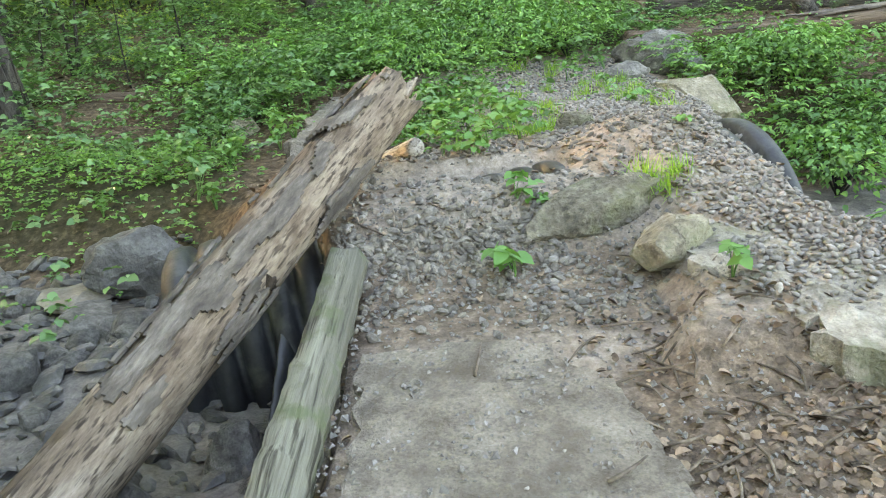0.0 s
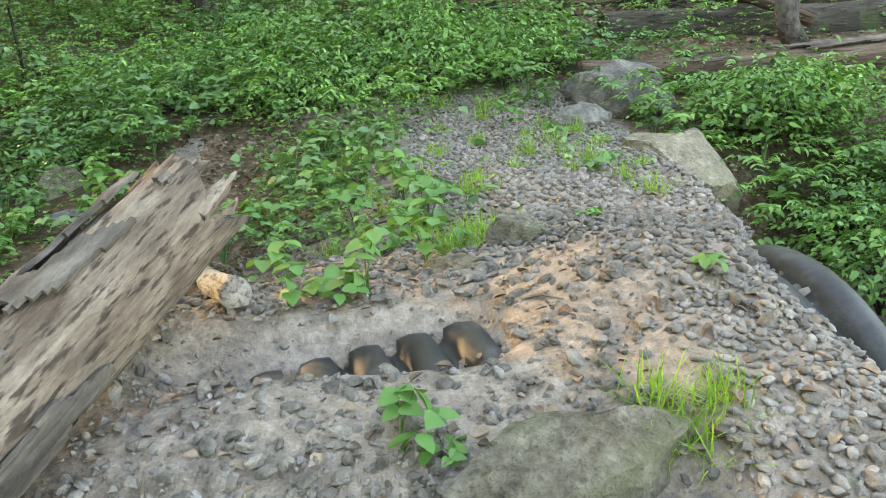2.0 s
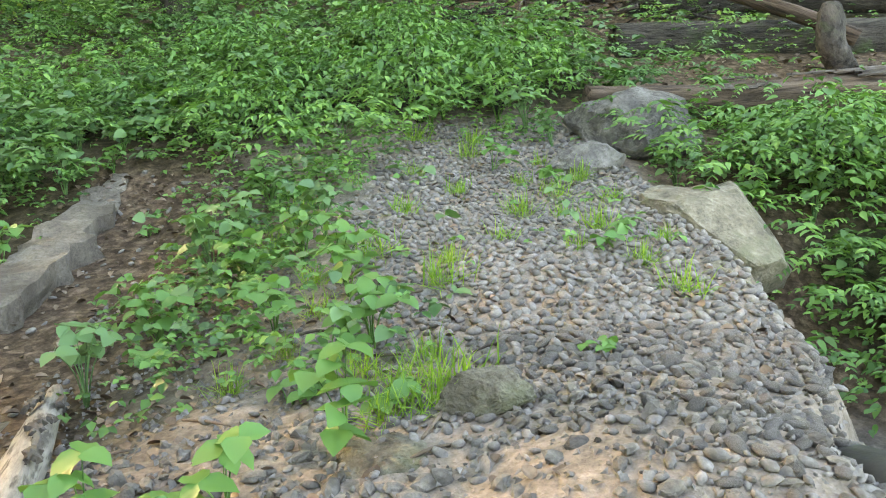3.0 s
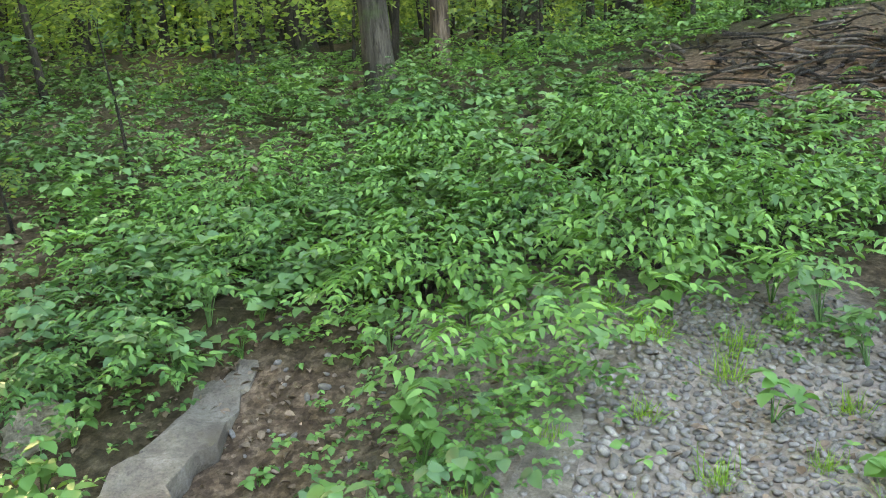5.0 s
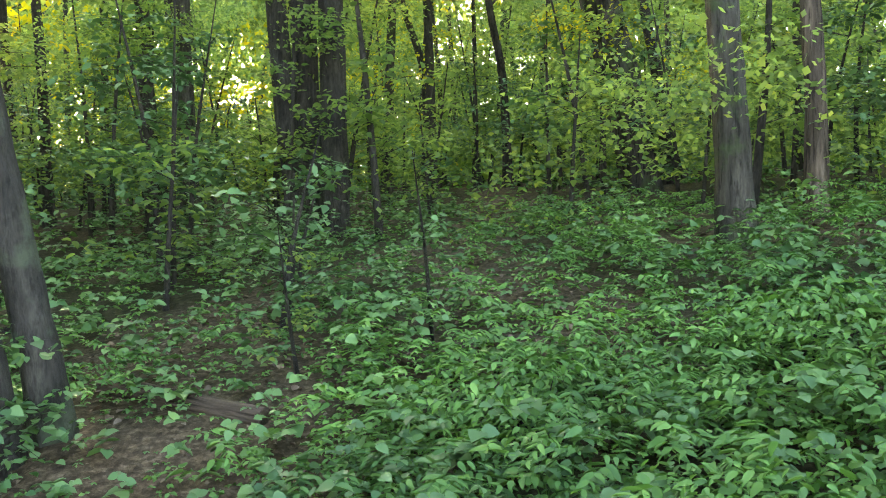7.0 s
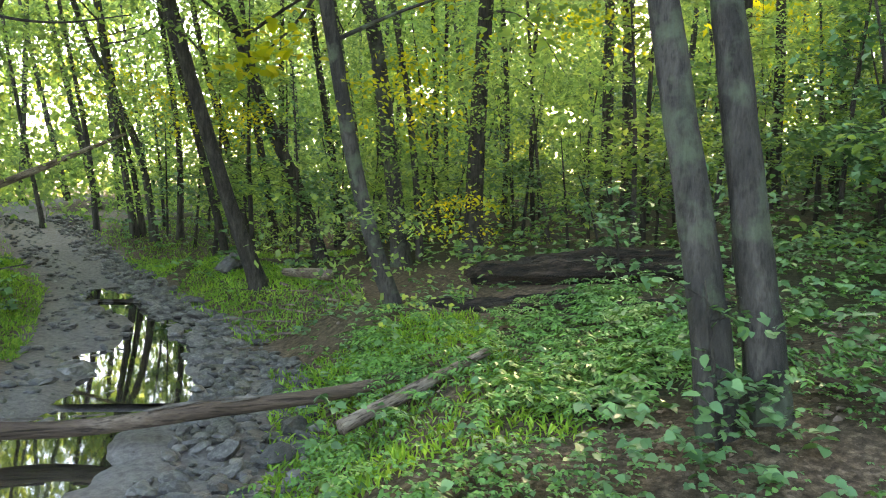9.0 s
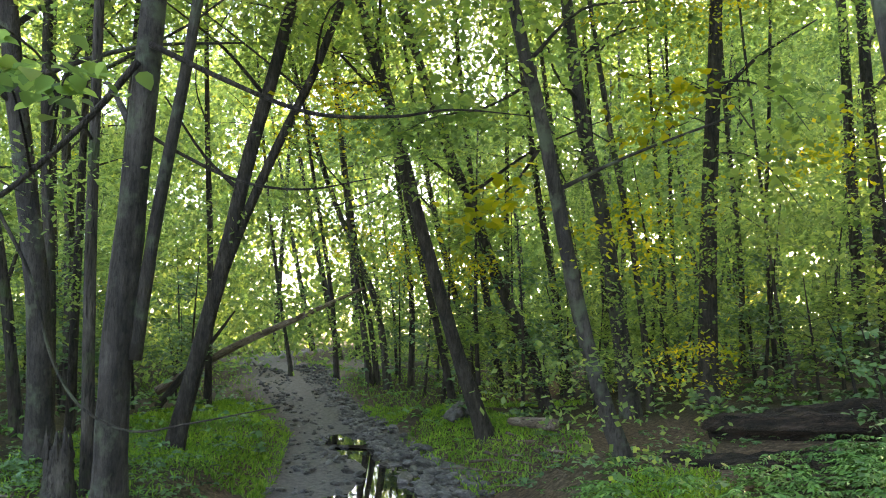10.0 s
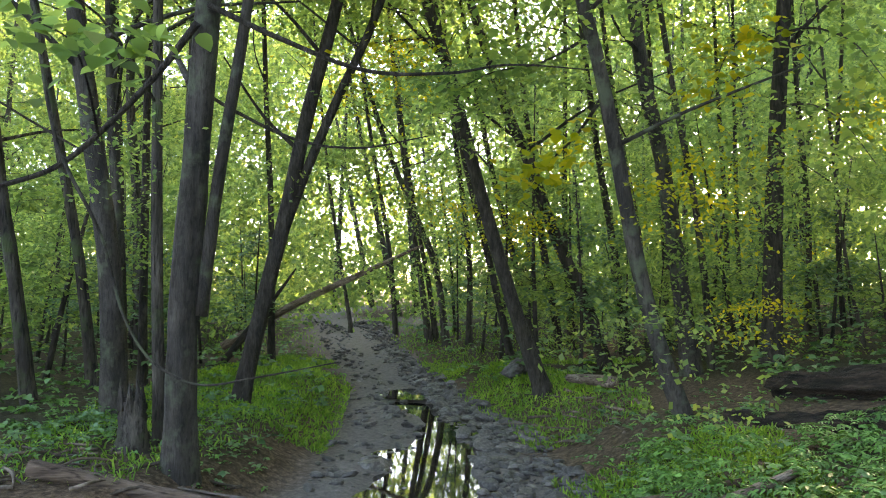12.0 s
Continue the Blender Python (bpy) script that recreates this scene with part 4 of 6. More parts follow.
def build_saplings():
    rng = np.random.default_rng(11)
    kits = [sapling_kit(400 + k, tall, n) for k, (tall, n) in enumerate(((1.3, 190), (2.2, 340), (3.4, 620), (5.0, 950), (1.7, 270)))]
    spots = []
    tries = 0
    while len(spots) < 290 and tries < 14000:
        tries += 1
        x, y = rng.uniform(-24, 9), rng.uniform(-10, 28)
        d, w, bed = creek_side(x, y)
        near = math.hypot(x + 0.1, y - 6.2)
        if abs(d) < w + 1.6 or near < 5.2 or (x > -2.5 and y < 9.5) or fill_mask(x, y) > 0.05:
            continue
        if x < -4 and y < 9.5 and y > -2.5 and x > -16 or (x > -4 and y < 11.5 and x < 3.5):
            continue
        if y > 8 and x > -10 and near < 9.5:
            continue
        # leave the trail and the view over the brush heap open
        if abs(x + 3.6 + 0.55 * (y - 12)) < 1.0 and y < 19:
            continue
        if any((x - p) ** 2 + (y - q) ** 2 < 1.2 for p, q in spots):
            continue
        spots.append((x, y))
    for i, (x, y) in enumerate(spots):
        far = math.hypot(x + 0.1, y - 6.2)
        k = int(rng.integers(0, 5)) if far < 11 else int(rng.integers(1, 4))
        m = pose(x, y, lies(x, y), rng.normal(0, 4), rng.normal(0, 4), rng.uniform(0, 360)) @ Matrix.Scale(rng.uniform(0.8, 1.2), 4)
        copy_thing(kits[k], m).matrix_basis = m
    for x, y, k in ((-6.4, 10.9, 1), (-5.5, 11.8, 0), (-7.2, 11.6, 2), (-4.7, 10.9, 0), (-8.2, 12.6, 2), (1.9, 15.5, 2), (-0.6, 16.5, 2), (-3.0, 17.0, 1)):
        m = pose(x, y, lies(x, y), 0, 0, rng.uniform(0, 360))
        copy_thing(kits[k], m).matrix_basis = m
    # the kits themselves stand at the wood's edge
    for k, (kit, x) in enumerate(zip(kits, (-11.5, -9.0, -9.6, -12.0, -12.6))):
        y = (9.9, 14.8, 12.4, 13.6, 11.2)[k]
        kit.matrix_basis = pose(x, y, lies(x, y), 0, 0, 40 * k)


build_saplings()


def build_distance():
    """Woods beyond: trunks and masses of leaves too far to count."""
    rng = np.random.default_rng(17)
    pts, sunny = [], []
    for i in range(2300):
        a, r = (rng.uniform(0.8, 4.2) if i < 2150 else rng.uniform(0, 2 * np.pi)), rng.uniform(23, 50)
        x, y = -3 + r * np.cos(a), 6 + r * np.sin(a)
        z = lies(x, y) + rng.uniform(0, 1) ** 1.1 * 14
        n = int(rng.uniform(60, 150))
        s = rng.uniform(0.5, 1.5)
        # every third low clump towards the sun gets yellow leaves in place of sunlight
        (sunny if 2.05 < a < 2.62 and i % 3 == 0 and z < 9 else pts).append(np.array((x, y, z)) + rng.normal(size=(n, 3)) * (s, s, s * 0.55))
    for i in range(900):
        a, r = rng.uniform(0.7, 4.3) if i < 620 else rng.uniform(0.9, 2.0), rng.uniform(20, 45)
        x, y = -3 + r * np.cos(a), 6 + r * np.sin(a)
        d, w, bed = creek_side(x, y)
        if abs(d) < 4:
            continue
        n = int(rng.uniform(60, 140))
        s = rng.uniform(0.5, 1.1)
        pts.append(np.array((x, y, lies(x, y) + s * rng.uniform(0.6, 1.6))) + rng.normal(size=(n, 3)) * (s, s, s * 0.6))
    pts = np.concatenate(pts)
    v, f = leaf_cards(pts, rng.uniform(0.12, 0.28, len(pts)), rng, 0.7)
    tagged(new("far_woods", quads_mesh("far_woods", v, f, MAT_CANOPY)), "green mass of distant woodland leaves", "woods", kind="stuff")
    deep = []
    for _ in range(2700):
        a, r = rng.uniform(0.6, 4.4), rng.uniform(54, 76)
        # the sky stands open over the creek's head
        if abs(a - 3.42) < 0.13 and rng.uniform() < 0.55:
            continue
        x, y = -3 + r * np.cos(a), 6 + r * np.sin(a)
        s, up = rng.uniform(1.0, 2.2), rng.uniform(0, 1) * 26
        # openings in the farthest crowns, some metres wide
        if up > 4 and float(lattice(np.array(a * 16.0), np.array(up * 0.3), 91)) < (0.27 if a > 2.35 else 0.14):
            continue
        deep.append(np.array((x, y, lies(x, y) + up)) + rng.normal(size=(135, 3)) * (s, s, s * 0.6))
    deep = np.concatenate(deep)
    thick = np.where(np.arctan2(deep[:, 1] - 6, deep[:, 0] + 3) > 0.6, 1.08, 1.0)
    v, f = leaf_cards(deep, rng.uniform(0.5, 0.92, len(deep)) * thick, rng, 0.8)
    tagged(new("horizon_woods", quads_mesh("horizon_woods", v, f, MAT_CANOPY)), "green haze of the farthest woods", "woods", kind="stuff")
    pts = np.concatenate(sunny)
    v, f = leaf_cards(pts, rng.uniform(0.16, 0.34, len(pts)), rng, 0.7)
    tagged(new("sunlit_yellow_woods", quads_mesh("sunlit_yellow_woods", v, f, MAT_YELLOW)), "distant woodland leaves coloured yellow for the sun on them", "woods", kind="stuff")
    trunks = []
    for i in range(120):
        a, r = rng.uniform(0, 2 * np.pi), rng.uniform(30, 64)
        x, y = -3 + r * np.cos(a), 6 + r * np.sin(a)
        z, t = lies(x, y), rng.normal(0, 1.5, 2)
        trunks.append(tube([(x, y, z - 0.3), (x + t[0] * 0.5, y + t[1] * 0.5, z + 7), (x + t[0], y + t[1], z + 15)], [rng.uniform(0.1, 0.2), 0.1, 0.04], 6, 0.05, i, 2))
    v, f = joined(trunks)
    tagged(new("far_trunks", mesh_of("far_trunks", v, f, MAT_BARK)), "thin dark trunks of distant woodland", "woods", kind="stuff")


build_distance()

# ---- low plants ----
def scatter(rng, n, x0, x1, y0, y1, hole=None, seed=0):
    x, y = rng.uniform(x0, x1, n), rng.uniform(y0, y1, n)
    k = rng.uniform(0, 1, n) < cover(x, y) * (0.45 + 0.85 * smooth(0.38, 0.6, lattice(x * 2.3, y * 2.3, 77)))
    if seed:
        k &= rng.uniform(0, 1, n) < 0.42 + smooth(0.42, 0.62, lattice(x * 0.8, y * 0.8, seed))
    if hole:
        k &= ~((x > hole[0]) & (x < hole[1]) & (y > hole[2]) & (y < hole[3]))
    return x[k], y[k]


def herbs(name, label, areas, mat, rng, leaves, size, tall, narrow=0.36, droop=0.35):
    """Herbs: three-part leaves held level on thin stalks, in hummocks with gaps between."""
    P, A, S, D = [], [], [], []
    for n, box, hole, grow, lf in areas:
        x, y = scatter(rng, n, *box, hole, len(name))
        z = height(x, y)
        h = rng.uniform(*tall, len(x)) * grow * (0.2 + 1.9 * lattice(x * 1.1, y * 1.1, 51) ** 1.5) * (1 - 0.5 * ((x > 1.8) & (y > 7.2) & (y < 9.2))) * (1 - 0.55 * ((x < -4.6) & (y > 4.5) & (y < 9.3)))
        for _ in range(leaves // 3):
            a = rng.uniform(0, 2 * np.pi, len(x))
            off = rng.uniform(0.02, 0.11, len(x)) * grow
            lev = h * rng.uniform(0.45, 1, len(x))
            big = rng.uniform(*size, len(x)) * lf
            slope = rng.normal(droop, 0.22, len(x))
            for turn, k in ((0, 1.0), (1.75, 0.85), (-1.75, 0.85)):
                P.append(np.stack([x + np.cos(a) * off, y + np.sin(a) * off, z + lev], -1))
                A.append(a + turn + rng.normal(0, 0.15, len(x)))
                S.append(big * k)
                D.append(slope + rng.normal(0, 0.15, len(x)))
    P, A, S, D = np.concatenate(P), np.concatenate(A), np.concatenate(S), np.concatenate(D)
    v, f = leaf_arrays(P, A, S, D, rng, narrow, plain=leaves < 9)
    return tagged(new(name, quads_mesh(name, v, f, mat)), label, "undergrowth", kind="stuff")


rng_c = np.random.default_rng(23)
NEAR, MIDDLE, WIDE = (-4.5, 4.8, 4.6, 11.5), (-12, 7, -1, 18), (-26, 14, -10, 36)
herbs("jewelweed", "dense bright green jewelweed over the forest floor", [(22000, NEAR, None, 0.95, 0.85), (25000, MIDDLE, NEAR, 1.0, 1.08), (9000, WIDE, MIDDLE, 1.4, 2.6)], MAT_UNDER, rng_c, 6, (0.024, 0.058), (0.05, 0.27), 0.40, 0.12)
herbs("brambles", "darker green brambles among the herbs", [(1500, NEAR, None, 1.0, 0.9), (5200, MIDDLE, NEAR, 1.2, 1.1), (3500, WIDE, MIDDLE, 1.5, 2.0)], MAT_BUSH, rng_c, 9, (0.04, 0.085), (0.12, 0.5), 0.44, 0.12)


herbs("wood_nettles", "broad-leaved wood nettles in loose drifts, paled for the sky's sheen", [(900, (-4.5, 4.8, 8.2, 12.5), None, 0.9, 1.0), (900, (-5.0, -0.6, 7.6, 10.8), None, 0.8, 1.1), (800, (-1.2, 2.6, 9.8, 13.2), None, 1.0, 1.1), (1100, (-12, 4, 8, 17), (-4.5, 4.8, 8.2, 12.5), 1.1, 1.2)], MAT_NETTLE, rng_c, 9, (0.045, 0.10), (0.15, 0.5), 0.46, 0.08)


def fern_mass(name, label, n, box, mat, rng, tall, seed):
    """Compound leaves: rows of narrow leaflets along arching stalks."""
    x, y = scatter(rng, n, *box)
    z = height(x, y)
    P, A, S, D = [], [], [], []
    for _ in range(4):
        a = rng.uniform(0, 2 * np.pi, len(x))
        ln = rng.uniform(0.17, 0.33, len(x))
        h = rng.uniform(*tall, len(x))
        for k in range(6):
            t = 0.2 + 0.15 * k
            px, py = x + np.cos(a) * ln * t, y + np.sin(a) * ln * t
            pz = z + h * (1 + 0.25 * t - 0.45 * t * t)
            for sgn in (-1, 1):
                P.append(np.stack([px, py, pz], -1))
                A.append(a + sgn * (1.15 - 0.12 * k))
                S.append(ln * (0.27 - 0.025 * k))
                D.append(rng.normal(0.25, 0.15, len(x)))
    P, A, S, D = np.concatenate(P), np.concatenate(A), np.concatenate(S), np.concatenate(D)
    v, f = leaf_arrays(P, A, S, D, rng, 0.20, 0.05)
    return tagged(new(name, quads_mesh(name, v, f, mat)), label, "undergrowth", kind="stuff")


fern_mass("elder_shoots", "bright green feathery elder shoots beside the causeway", 1500, (1.9, 6.0, 3.2, 8.0), MAT_UNDER, rng_c, (0.16, 0.38), 1)
fern_mass("fern_bank", "green feathery ferns on the creek bank", 1000, (-9.5, -4.7, 5.4, 9.2), MAT_UNDER, rng_c, (0.06, 0.2), 2)
fern_mass("fern_slope", "feathery green plants on the woodland slope", 620, (-5.0, 2.5, 8.6, 15.0), MAT_UNDER, rng_c, (0.2, 0.45), 3)

fern_mass("fern_drift", "bright green feathery plants among the herbs", 620, (-2.5, 4.0, 7.4, 11.5), MAT_UNDER, rng_c, (0.2, 0.42), 4)


def grass_sward():
    """Short bright grass on the creek's flat banks."""
    rng = np.random.default_rng(29)
    P = []
    for n, (x0, x1, y0, y1) in ((30000, (-18.5, -9.5, -2.2, 2.6)), (16000, (-19, -10.5, 3.0, 6.4)), (12000, (-28, -18.5, -6, 5)), (9000, (-9, -4.5, 5.2, 7.6)), (3500, (-9.5, -6, -1.5, 2))):
        x, y = rng.uniform(x0, x1, n), rng.uniform(y0, y1, n)
        d, w, bed = creek_side(x, y)
        k = (np.abs(d) > w * 0.95) & (np.abs(d) < w + np.where(x < -18, 5.0, np.where(d > 0, 2.2, 3.2))) & (rng.uniform(0, 1, n) < 0.35 + lattice(x, y, 61))
        P.append(np.stack([x[k], y[k], height(x[k], y[k])], -1))
    P = np.concatenate(P)
    n = len(P)
    v, f = leaf_arrays(P, rng.uniform(0, 6.28, n), rng.uniform(0.05, 0.12, n), rng.normal(-0.8, 0.45, n), rng, 0.10, 0.02, True)
    tagged(new("grass", quads_mesh("grass", v, f, MAT_GRASS)), "short bright grass on the flat creek banks", "grass", kind="stuff")


grass_sward()


def plant_kit(seed, mat, name, label, category, group, leaves, size, tall, blades=False):
    rng = np.random.default_rng(seed)
    t = thing(name, (0, 0, 0), label, category, group)
    if blades:
        n = leaves
        P = rng.normal(0, 0.04, (n, 3)) * (1, 1, 0)
        v, f = leaf_arrays(P, rng.uniform(0, 6.28, n), rng.uniform(*size, n), rng.normal(-0.75, 0.55, n), rng, 0.014, 0.004)
        tagged(part("grass_blade", quads_mesh("grass_blade", v, f, mat), t), kind="stuff")
        return t
    stems = []
    k = 0
    for _ in range(leaves):
        a, h, r = rng.uniform(0, 6.28), tall * rng.uniform(0.35, 1), rng.uniform(0.03, 0.13)
        e = np.array([np.cos(a) * r, np.sin(a) * r, h])
        stems.append(tube([(0, 0, -0.03), (e[0] * 0.35, e[1] * 0.35, h * 0.6), e], [0.004, 0.003, 0.0015], 4, 0, seed, 3))
        for b in (0, 2.1, -2.1):
            v, f = leaf_arrays(e[None], np.array([a + b]), np.array([rng.uniform(*size)]), np.array([rng.normal(0.25, 0.2)]), rng, 0.42, 0.1)
            part("leaf", quads_mesh("leaf", v, f, mat), t)
    v, f = joined(stems)
    tagged(part("stalk", mesh_of("stalk", v, f, mat), t), kind="stuff")
    return t


def build_plants():
    rng = np.random.default_rng(31)
    broad = [plant_kit(500 + k, MAT_UNDER, "broadleaf_plant", "young green plant with three-part leaves in the gravel", "plant", "plants on the causeway", n, s, h) for k, (n, s, h) in enumerate(((5, (0.07, 0.11), 0.18), (4, (0.05, 0.08), 0.10), (6, (0.06, 0.10), 0.26)))]
    tufts = [plant_kit(520 + k, MAT_GRASS, "grass_tuft", "tuft of fresh green grass growing from gravel", "grass", "grass tufts on the causeway", 120, (0.06, 0.19), 0, True) for k in range(3)]
    spots = [(0.36, 3.66), (0.44, 3.60), (0.52, 4.75), (0.62, 4.95), (0.35, 5.1), (0.05, 4.42), (0.2, 4.40), (0.12, 4.5), (0.3, 4.46), (0.45, 5.4), (0.2, 5.7), (0.5, 5.9), (0.1, 6.3), (0.4, 6.5), (-0.2, 6.9), (0.25, 7.1),
             (1.3, 4.15), (1.05, 2.75), (1.55, 6.2), (1.75, 6.5), (1.3, 7.6), (1.6, 7.2), (-0.6, 7.3), (0.0, 7.5), (0.3, 3.2), (1.2, 5.1)]
    for i, (x, y) in enumerate(spots):
        m = pose(x, y, lies(x, y) - 0.01, rng.normal(0, 5), rng.normal(0, 5), rng.uniform(0, 360)) @ Matrix.Scale(rng.uniform(0.55, 0.95), 4)
        ob = broad[i] if i < 3 else copy_thing(broad[i % 3], m)
        ob.matrix_basis = m
    spots = [(1.15, 6.35), (1.42, 6.15), (1.3, 6.75), (1.55, 7.05), (1.05, 7.2), (1.75, 7.35), (0.85, 7.6), (1.25, 8.1), (1.5, 8.3), (0.7, 8.5), (1.85, 6.3), (1.6, 6.45), (1.05, 3.55), (1.12, 3.62), (0.98, 3.66), (0.72, 4.9), (0.80, 5.05), (0.75, 5.3), (0.55, 5.2), (0.3, 5.5), (0.15, 5.3), (0.4, 5.75), (0.85, 5.9), (0.9, 6.1), (0.35, 6.1), (0.6, 6.3), (0.15, 6.6), (0.75, 6.9), (1.5, 6.7), (1.65, 6.0), (1.8, 6.9), (1.4, 7.3), (1.2, 7.9), (0.9, 8.2), (0.5, 7.4), (1.6, 7.7), (0.68, 5.08), (0.62, 4.86), (0.25, 6.9), (1.7, 5.7)]
    for i, (x, y) in enumerate(spots):
        m = pose(x, y, lies(x, y) - 0.01, rng.normal(0, 6), rng.normal(0, 6), rng.uniform(0, 360)) @ Matrix.Scale(rng.uniform(0.55, 1.0), 4)
        ob = tufts[i] if i < 3 else copy_thing(tufts[i % 3], m)
        ob.matrix_basis = m


build_plants()


def build_bank_plants():
    """Broad-leaved plants that stand out of the herbs beside the gravel."""
    rng = np.random.default_rng(37)
    kits = [plant_kit(540 + k, MAT_NETTLE if k == 1 else MAT_UNDER, "leafy_herb", "tall green herb with broad pointed leaves", "plant", "broad-leaved herbs beside the gravel", 9, (0.045, 0.08), (0.26, 0.36, 0.22)[k]) for k in range(3)]
    spots, tries = [], 0
    while len(spots) < 105 and tries < 4000:
        tries += 1
        x, y = rng.uniform(-2.6, 3.2), rng.uniform(5.4, 10.2)
        if float(cover(x, y)) < 0.3 or any(math.hypot(x - p, y - q) < 0.24 for p, q in spots):
            continue
        spots.append((x, y))
    for i, (x, y) in enumerate(spots):
        m = pose(x, y, lies(x, y) - 0.01, rng.normal(0, 5), rng.normal(0, 5), rng.uniform(0, 360)) @ Matrix.Scale(rng.uniform(0.7, 1.15), 4)
        ob = kits[i] if i < 3 else copy_thing(kits[i % 3], m)
        ob.matrix_basis = m


build_bank_plants()


def shrub(x, y, radius, tall, leaves, seed):
    """A low leafy shrub: stems and layered leaves."""
    rng = np.random.default_rng(seed)
    t = thing("shrub", (x, y, lies(x, y) - 0.02), "dense bright green shrub beside the path", "shrub", "shrubs by the path")
    stems, P = [], []
    for k in range(16):
        a, r = rng.uniform(0, 6.28), radius * rng.uniform(0.2, 1)
        e = np.array([math.cos(a) * r, math.sin(a) * r, tall * rng.uniform(0.55, 1.05) * (1.1 - 0.4 * r / radius)])
        stems.append(tube([(0, 0, 0), (e[0] * 0.4, e[1] * 0.4, e[2] * 0.7), e], [0.009, 0.006, 0.003], 4, 0, seed + k, 3))
        n = leaves // 16
        P.append(e + rng.normal(size=(n, 3)) * (0.15, 0.15, 0.09))
    v, f = joined(stems)
    part("stem", mesh_of("stem", v, f, MAT_DARK_BARK), t)
    P = np.concatenate(P)
    P[:, 2] = np.maximum(P[:, 2], 0.04)
    a = np.arctan2(P[:, 1], P[:, 0]) + rng.normal(0, 0.9, len(P))
    v, f = leaf_arrays(P, a, rng.uniform(0.03, 0.07, len(P)), rng.normal(0.35, 0.4, len(P)), rng, 0.28)
    tagged(part("foliage", quads_mesh("foliage", v, f, MAT_UNDER), t), kind="stuff")


for i, (x, y, r, h) in enumerate(((0.95, 8.75, 0.55, 0.62), (1.55, 8.95, 0.5, 0.6), (0.35, 9.3, 0.5, 0.45), (-0.2, 8.6, 0.4, 0.35), (3.1, 7.3, 0.55, 0.5), (3.6, 6.2, 0.55, 0.45), (2.9, 5.6, 0.5, 0.4), (-1.6, 9.6, 0.5, 0.45), (0.9, 10.6, 0.6, 0.6), (-0.6, 10.9, 0.5, 0.5))):
    shrub(x, y, r, h, 1050, 800 + i)

# ---- the causeway: slab, culvert, timbers, rocks ----
def slab(name, label, line, lift, thick, mat, seed, ragged, relief):
    """A broken slab: ragged outline, uneven top that follows the ground, rough edges."""
    rng = np.random.default_rng(seed)
    t = thing(name, (0, 0, 0), label, "concrete")
    bm = bmesh.new()
    pts = []
    for i, (x, y) in enumerate(line):
        x2, y2 = line[(i + 1) % len(line)]
        for s in range(7):
            a = s / 7
            pts.append((x + (x2 - x) * a + rng.normal(0, ragged), y + (y2 - y) * a + rng.normal(0, ragged)))
    bm.faces.new([bm.verts.new((x, y, 0)) for x, y in pts])
    r = bmesh.ops.extrude_face_region(bm, geom=bm.faces[:])
    low = {g for g in r["geom"] if isinstance(g, bmesh.types.BMVert)}
    for q in low:
        q.co.z -= thick
    bmesh.ops.recalc_face_normals(bm, faces=bm.faces[:])
    bmesh.ops.triangulate(bm, faces=[f for f in bm.faces if len(f.verts) > 4])
    for _ in range(3):
        bmesh.ops.subdivide_edges(bm, edges=[e for e in bm.edges if e.calc_length() > 0.09], cuts=1, use_grid_fill=True)
    for q in bm.verts:
        deep = q.co.z < -thick * 0.3
        n = Vector((noise.noise((q.co.x * 9, q.co.y * 9, q.co.z * 9)), noise.noise((q.co.x * 9, q.co.y * 9, 7)), 0))
        q.co.z += lift + float(np.interp(q.co.y, FILL_Y, FILL_Z)) + relief * (noise.noise((q.co.x * 5, q.co.y * 5, 0)) + 0.6 * noise.noise((q.co.x * 18, q.co.y * 18, 3)))
        if deep:
            q.co += n * ragged * 2
    me = bpy.data.meshes.new("slab")
    bm.to_mesh(me)
    bm.free()
    me.materials.append(mat)
    part("slab", me, t)


slab("concrete_slab", "cracked weathered concrete slab half buried in dirt", ((-0.36, 0.6), (-0.34, 1.6), (-0.33, 2.2), (-0.32, 2.62), (0.0, 2.66), (0.30, 2.62), (0.42, 2.46), (0.55, 2.28), (0.58, 2.0), (0.62, 1.7), (0.70, 1.2), (0.72, 0.6)), 0.030, 0.16, MAT_DIRTY_CONCRETE, 41, 0.016, 0.018)
slab("concrete_block", "broken block of pitted concrete with aggregate showing", ((0.93, 3.30), (0.93, 3.02), (0.99, 2.82), (1.19, 2.62), (1.15, 2.45), (1.19, 2.28), (1.40, 2.12), (1.78, 2.05), (1.62, 2.6), (1.42, 3.0), (1.27, 3.35)), 0.145, 0.30, MAT_AGGREGATE, 44, 0.025, 0.034)


slab("concrete_ledge", "low ledge of worn concrete along the dirt", ((-1.16, 6.2), (-0.86, 6.25), (-0.84, 7.0), (-0.88, 7.8), (-0.96, 8.4), (-1.10, 8.4), (-1.08, 7.7), (-1.10, 7.0)), -0.07, 0.25, MAT_DIRTY_CONCRETE, 46, 0.032, 0.034)
slab("concrete_strip", "worn strip of flat concrete in the gravel", ((0.38, 6.85), (0.58, 6.80), (0.62, 7.5), (0.56, 8.45), (0.36, 8.5), (0.40, 7.4)), 0.022, 0.12, MAT_DIRTY_CONCRETE, 48, 0.022, 0.012)


